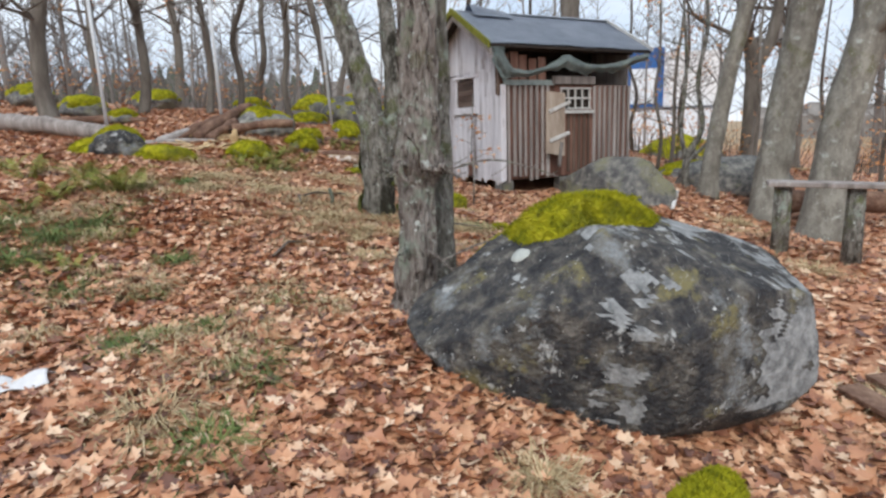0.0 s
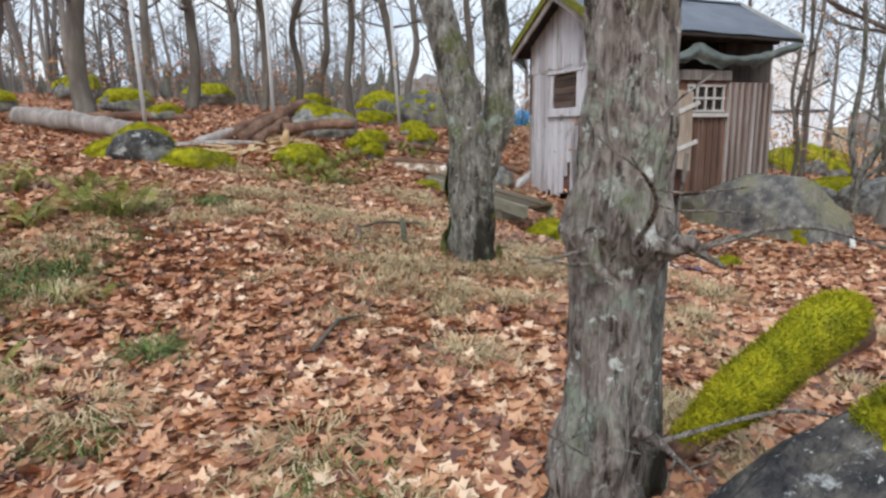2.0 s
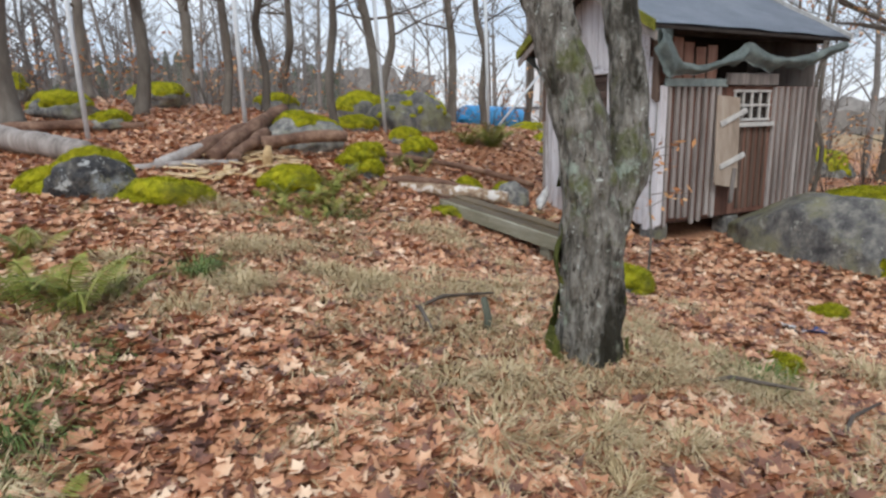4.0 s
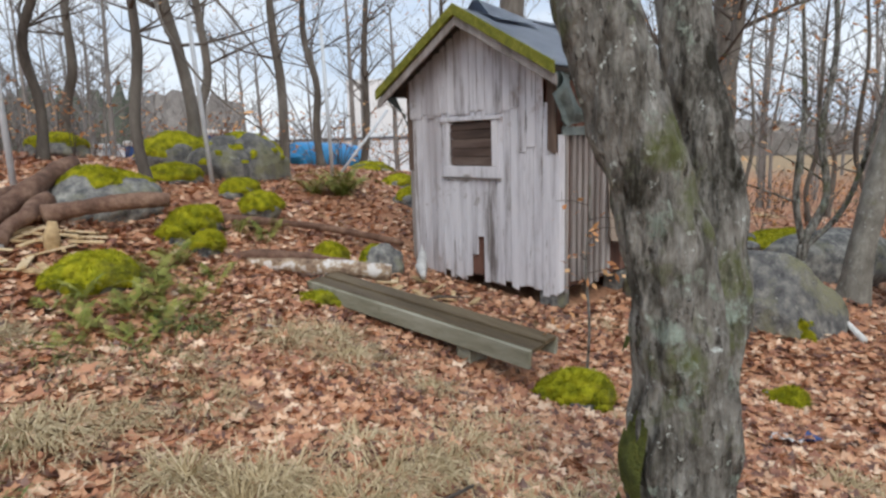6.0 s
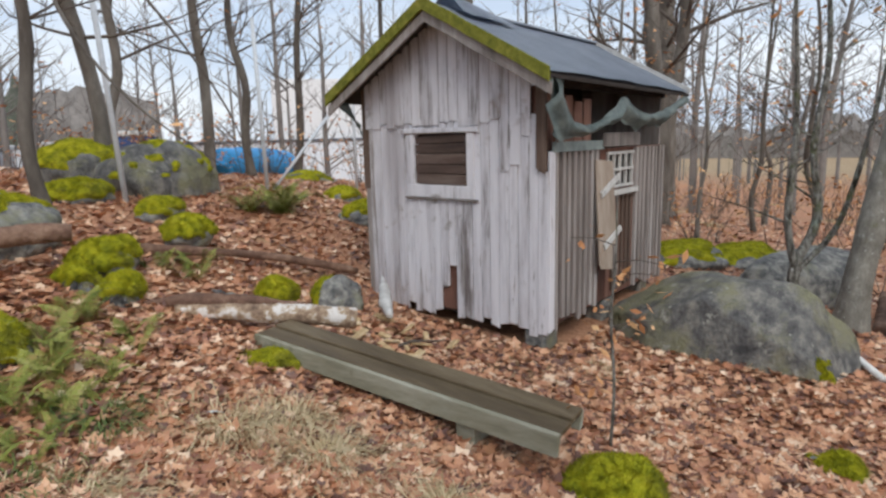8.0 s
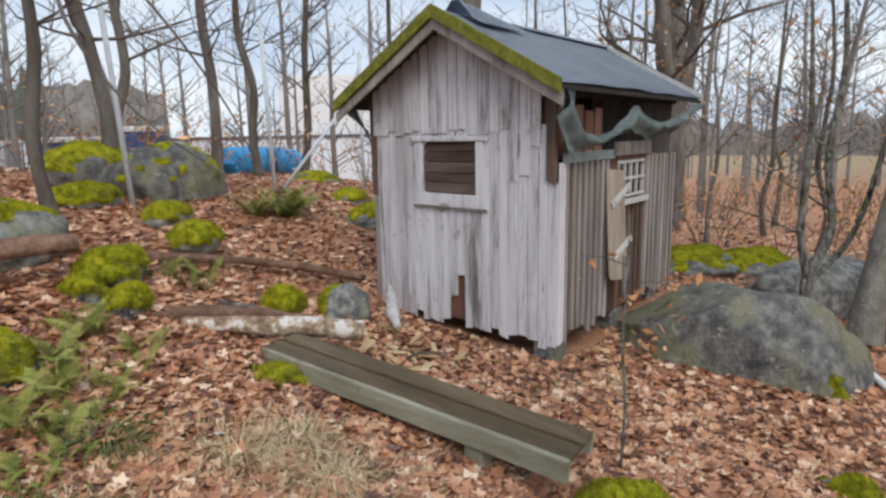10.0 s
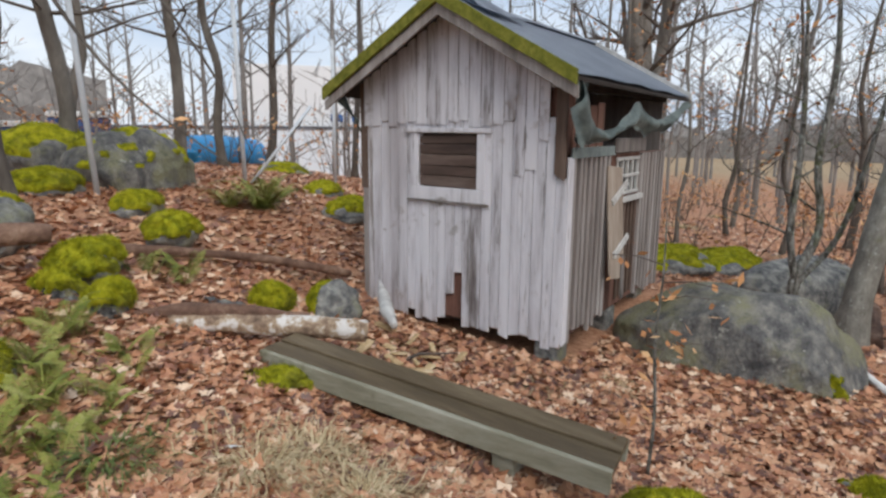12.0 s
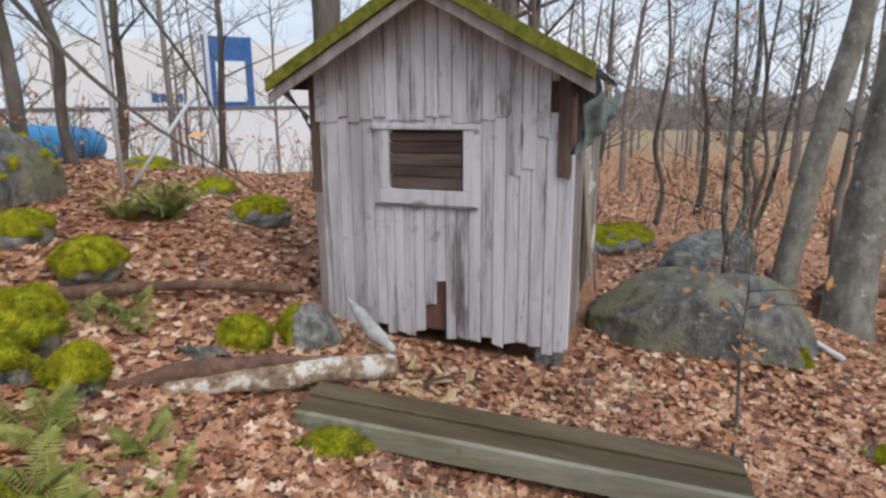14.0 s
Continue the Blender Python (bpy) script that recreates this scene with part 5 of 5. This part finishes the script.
# ---- leaf litter ----
def litter():
    rn = np.random.RandomState(5)
    way = np.array([(.1, 1.2), (.4, 2.6), (.4, 4.2), (1.2, 5.6), (1.4, 7.0), (1.8, 8.2), (3.0, 7.6), (4.2, 6.8)])
    c = way[rn.randint(0, len(way), 70000)] + rn.normal(0, 1.5, (70000, 2))
    u = np.c_[rn.uniform(-4.5, 11, 60000), rn.uniform(.3, 15.5, 60000)]
    far = np.c_[rn.uniform(-9, 22, 38000), rn.uniform(-2, 22, 38000)]
    xy = np.concatenate([c, u, far])
    inside = (xy[:, 0] > X0 - .02) & (xy[:, 0] < X1 + .02) & (xy[:, 1] > Y0) & (xy[:, 1] < Y1 + .2)
    xy = xy[~inside]
    n = len(xy)
    z = ground_grid(xy) + np.array([.05 * noise.noise((x * .9, y * .9, 0)) + .022 * noise.noise((x * 4, y * 4, 3)) for x, y in xy]) + rn.uniform(.004, .03, n)
    # a lobed outline round a raised midpoint
    outline = [(-.56, 0), (-.3, .17), (-.2, .4), (.0, .24), (.2, .42), (.3, .17), (.56, .03), (.31, -.17), (.18, -.42), (.0, -.22), (-.22, -.4), (-.3, -.15)]
    base = np.array([(x, y, .1 * (abs(y) + .3 * abs(x))) for x, y in outline] + [(0, 0, -.03)])
    tri = np.array([(12, k, (k + 1) % 12) for k in range(12)])
    corners = len(base)
    size = rn.uniform(.045, .098, n)
    size[-38000:] *= 1.4
    v = np.repeat(base[None], n, 0)
    v[:, :, 2] *= rn.uniform(-1.5, 3, n)[:, None]
    v[:, :, 2] += rn.uniform(-.5, .9, n)[:, None] * v[:, :, 0] ** 2
    v *= size[:, None, None]
    a, b, g = rn.uniform(0, 6.283, n), rn.normal(0, .3, n), rn.normal(0, .3, n)
    ca, sa, cb, sb, cg, sg = np.cos(a), np.sin(a), np.cos(b), np.sin(b), np.cos(g), np.sin(g)
    x1, z1 = v[:, :, 0] * cb[:, None] + v[:, :, 2] * sb[:, None], -v[:, :, 0] * sb[:, None] + v[:, :, 2] * cb[:, None]
    y2, z2 = v[:, :, 1] * cg[:, None] - z1 * sg[:, None], v[:, :, 1] * sg[:, None] + z1 * cg[:, None]
    out = np.stack([x1 * ca[:, None] - y2 * sa[:, None] + xy[:, 0, None], x1 * sa[:, None] + y2 * ca[:, None] + xy[:, 1, None], z2 + z[:, None]], -1)
    tris = (np.arange(n)[:, None, None] * corners + tri[None]).reshape(-1, 3)
    tagged(fast_mesh("leaf_litter", out.reshape(-1, 3), tris, LEAF), "thick litter of copper-brown fallen leaves", "leaves", kind="stuff")


litter()

# ---- distance ----
tank = thing("tank", 9.0, 18.95, 1.4, "bright blue plastic tank lying beyond the fence", "tank")
tp, tq = Vector((7.75, 18.35, 1.85)), Vector((10.3, 19.6, 1.72))
part("barrel", tube(*smooth_line([tp, tp.lerp(tq, .04), tp.lerp(tq, .5), tp.lerp(tq, .96), tq], [.2, .36, .38, .36, .2], 24), 24), BLUE, tank)
for t in (.25, .5, .75):
    d = (tq - tp).normalized()
    p = tp.lerp(tq, t)
    part("band", tube([p - d * .03, p + d * .03], [.39, .39], 24), BLUE, tank)
part("skid", box((8.2, 18.75, 1.2), (9.9, 19.2, 1.52)), ROTLOG, tank, "", False)

FC, FD = Vector((22.5, 36.5, 0)), Vector((.809, -.588, 0))
FN = Vector((-.588, -.809, 0))
FM = Matrix.Translation(FC) @ Matrix(((FD.x, -FN.x, 0, 0), (FD.y, -FN.y, 0, 0), (0, 0, 1, 0), (0, 0, 0, 1)))
factory = thing("factory", FC.x, FC.y, -1.5, "long pale industrial building with blue details", "building")
part("wall", box((-17, 0, -2.5), (13.5, 9, 2.3), FM, .02), FACADE, factory, "pale blue-white lower facade", False)
part("upper_wall", box((-1, .6, 2.45), (13.4, 9, 5.9), FM, .02), FACADE_UP, factory, "off-white upper facade", False)
part("roof_edge", box((-17.1, -.12, 2.3), (13.6, .6, 2.45), FM, .02), ROOFDARK, factory, "dark roof edge", False)
for k in range(30):
    part("panel_seam", box((-16.4 + k, -.03, -2), (-16.36 + k, -.005, 2.28), FM, 0), FACADE_UP, factory, "", False)
fr = part("blue_frame", box((7.2, .35, 2.46), (9.8, .59, 6.2), FM, .02), BLUEPAINT, factory, "blue door frame on the upper facade", False)
part("panel", box((7.75, .28, 2.7), (9.35, .345, 4.9), FM, .01), FACADE, fr, "pale door panel", False)
for k, w in enumerate((.35, .3, .12, .3)):
    part("sign_bar", box((4.4 + k * .42, .5, 2.75), (4.4 + k * .42 + w, .595, 3.15 + .15 * (k == 2)), FM, 0), BLUEPAINT, factory, "blue sign letter shapes", False)
for k, (xx, m, w, h) in enumerate(((-11, NAVY, 2.2, 1.3), (-8.0, NAVY, 2.0, 1.7), (-14.5, WHITEPVC, 2.5, 1.2))):
    c = FM @ Vector((xx, -7, 0))
    ob = thing("container", c.x, c.y, gz(c.x, c.y), "covered container standing before the factory" if m is NAVY else "white van-like container before the factory", "container")
    part("body", box((xx, -8, gz(c.x, c.y) - .1), (xx + w, -6, 1.0 + h), FM, .08), m, ob, "", False)
    part("lid", box((xx - .05, -8.05, 1.0 + h), (xx + w + .05, -5.95, 1.25 + h), FM, .05), WHITEPVC, ob, "pale cover", False)


def far_woods():
    rn = random.Random(77)
    out = []
    for k in range(560):
        a, d = (rn.uniform(-1.2, 2.9) if k < 400 else rn.uniform(1.35, 2.5)), rn.uniform(21, 62)
        x, y = 2 + d * math.cos(a), 7 + d * math.sin(a)
        q = FM.inverted() @ Vector((x, y, 0))
        if -18 < q.x < 15 and q.y > -3 and not (q.y > 10):
            continue
        if .35 < a < 1.15 and rn.random() < .55:
            continue
        z, h, r = gz(x, y) - .1, rn.uniform(6, 12), rn.uniform(.06, .15)
        l = rn.uniform(-.6, .6)
        pts = [Vector((x, y, z)), Vector((x + l * .3, y, z + h * .35)), Vector((x + l, y + l, z + h * .7)), Vector((x + l * 1.2, y + l, z + h))]
        out.append(tube(pts, [r, r * .8, r * .5, r * .1], 5, cap=False))
        for _ in range(16):
            t = rn.uniform(.25, 1)
            p = pts[0].lerp(pts[3], t)
            b = rn.uniform(0, 6.28)
            ln = rn.uniform(.8, 2.4) * (1.2 - t * .6)
            e = p + Vector((math.cos(b) * ln, math.sin(b) * ln, ln * rn.uniform(.3, 1)))
            m = p.lerp(e, .5) + Vector((0, 0, .1))
            out.append(tube([p, m, e], [r * .3, r * .2, .006], 3, cap=False))
            for _ in range(3):
                s = p.lerp(e, rn.uniform(.4, 1))
                out.append(tube([s, s + Vector((rn.gauss(0, .4), rn.gauss(0, .4), rn.uniform(.2, .8)))], [.018, .008], 3, cap=False))
    v, f = joined(out)
    me = mesh_of(v, f)
    me.materials.append(FARWOOD)
    tagged(new("far_woods", me), "bare trees of the surrounding wood", "trees", kind="stuff")


far_woods()


def brush():
    """Low twiggy undergrowth with withered leaves beyond the clearing."""
    rn = random.Random(81)
    tw, lf = [], []
    for k in range(440):
        if k < 330:
            x, y = rn.uniform(9.5, 36), rn.uniform(-1, 19)
        else:
            x, y = rn.uniform(-8, 9), rn.uniform(15.5, 23)
        z = gz(x, y)
        for _ in range(4):
            e = Vector((x + rn.gauss(0, .4), y + rn.gauss(0, .4), z + rn.uniform(.4, 1.4)))
            tw.append(tube([(x, y, z - .05), ((x + e.x) / 2, (y + e.y) / 2 + .05, (z + e.z) / 2 + .1), e], [.008, .006, .003], 3, cap=False))
            if rn.random() < .9:
                lf += [e, e.lerp(Vector((x, y, z)), .3)]
    v, f = joined(tw)
    me = mesh_of(v, f)
    me.materials.append(TWIG)
    tagged(new("undergrowth", me), "thin bare undergrowth twigs", "undergrowth", kind="stuff")
    v, f = leaf_bunch(rn, lf, .06, 3)
    me = mesh_of(v, f, False)
    me.materials.append(BEECH)
    tagged(new("undergrowth_leaves", me), "withered orange leaves on undergrowth", "leaves", kind="stuff")


brush()


def ridge(name, dist, height, a0, a1, material, label, seed, n=260):
    v, f = [], []
    for i in range(n + 1):
        a = a0 + (a1 - a0) * i / n
        h = height * (.6 + .4 * noise.noise((a * 6, seed, 0)) + .25 * noise.noise((a * 30, seed, 2)) + .2 * noise.noise((a * 110, seed, 5)))
        for d, z in ((0, -4), (0, h * .5), (1.5, h), (6, -4)):
            v.append((2 + (dist + d) * math.cos(a), 7 + (dist + d) * math.sin(a), z))
        if i:
            o = 4 * i
            f += [(o - 4 + k, o + k, o + k + 1, o - 3 + k) for k in range(3)]
    me = mesh_of(v, f, False)
    me.materials.append(material)
    tagged(new(name, me), label, "backdrop", kind="structure")


ridge("backdrop", 95, 5.5, -2.2, .62, FARWOOD, "hazy line of distant woodland", 1)
ridge("backdrop", 75, 12, 1.15, 4.0, FARWOOD, "hazy line of distant woodland", 2)
ridge("backdrop", 62, 11.5, 1.3, 2.1, EVERGREEN, "dark line of distant conifers", 3)
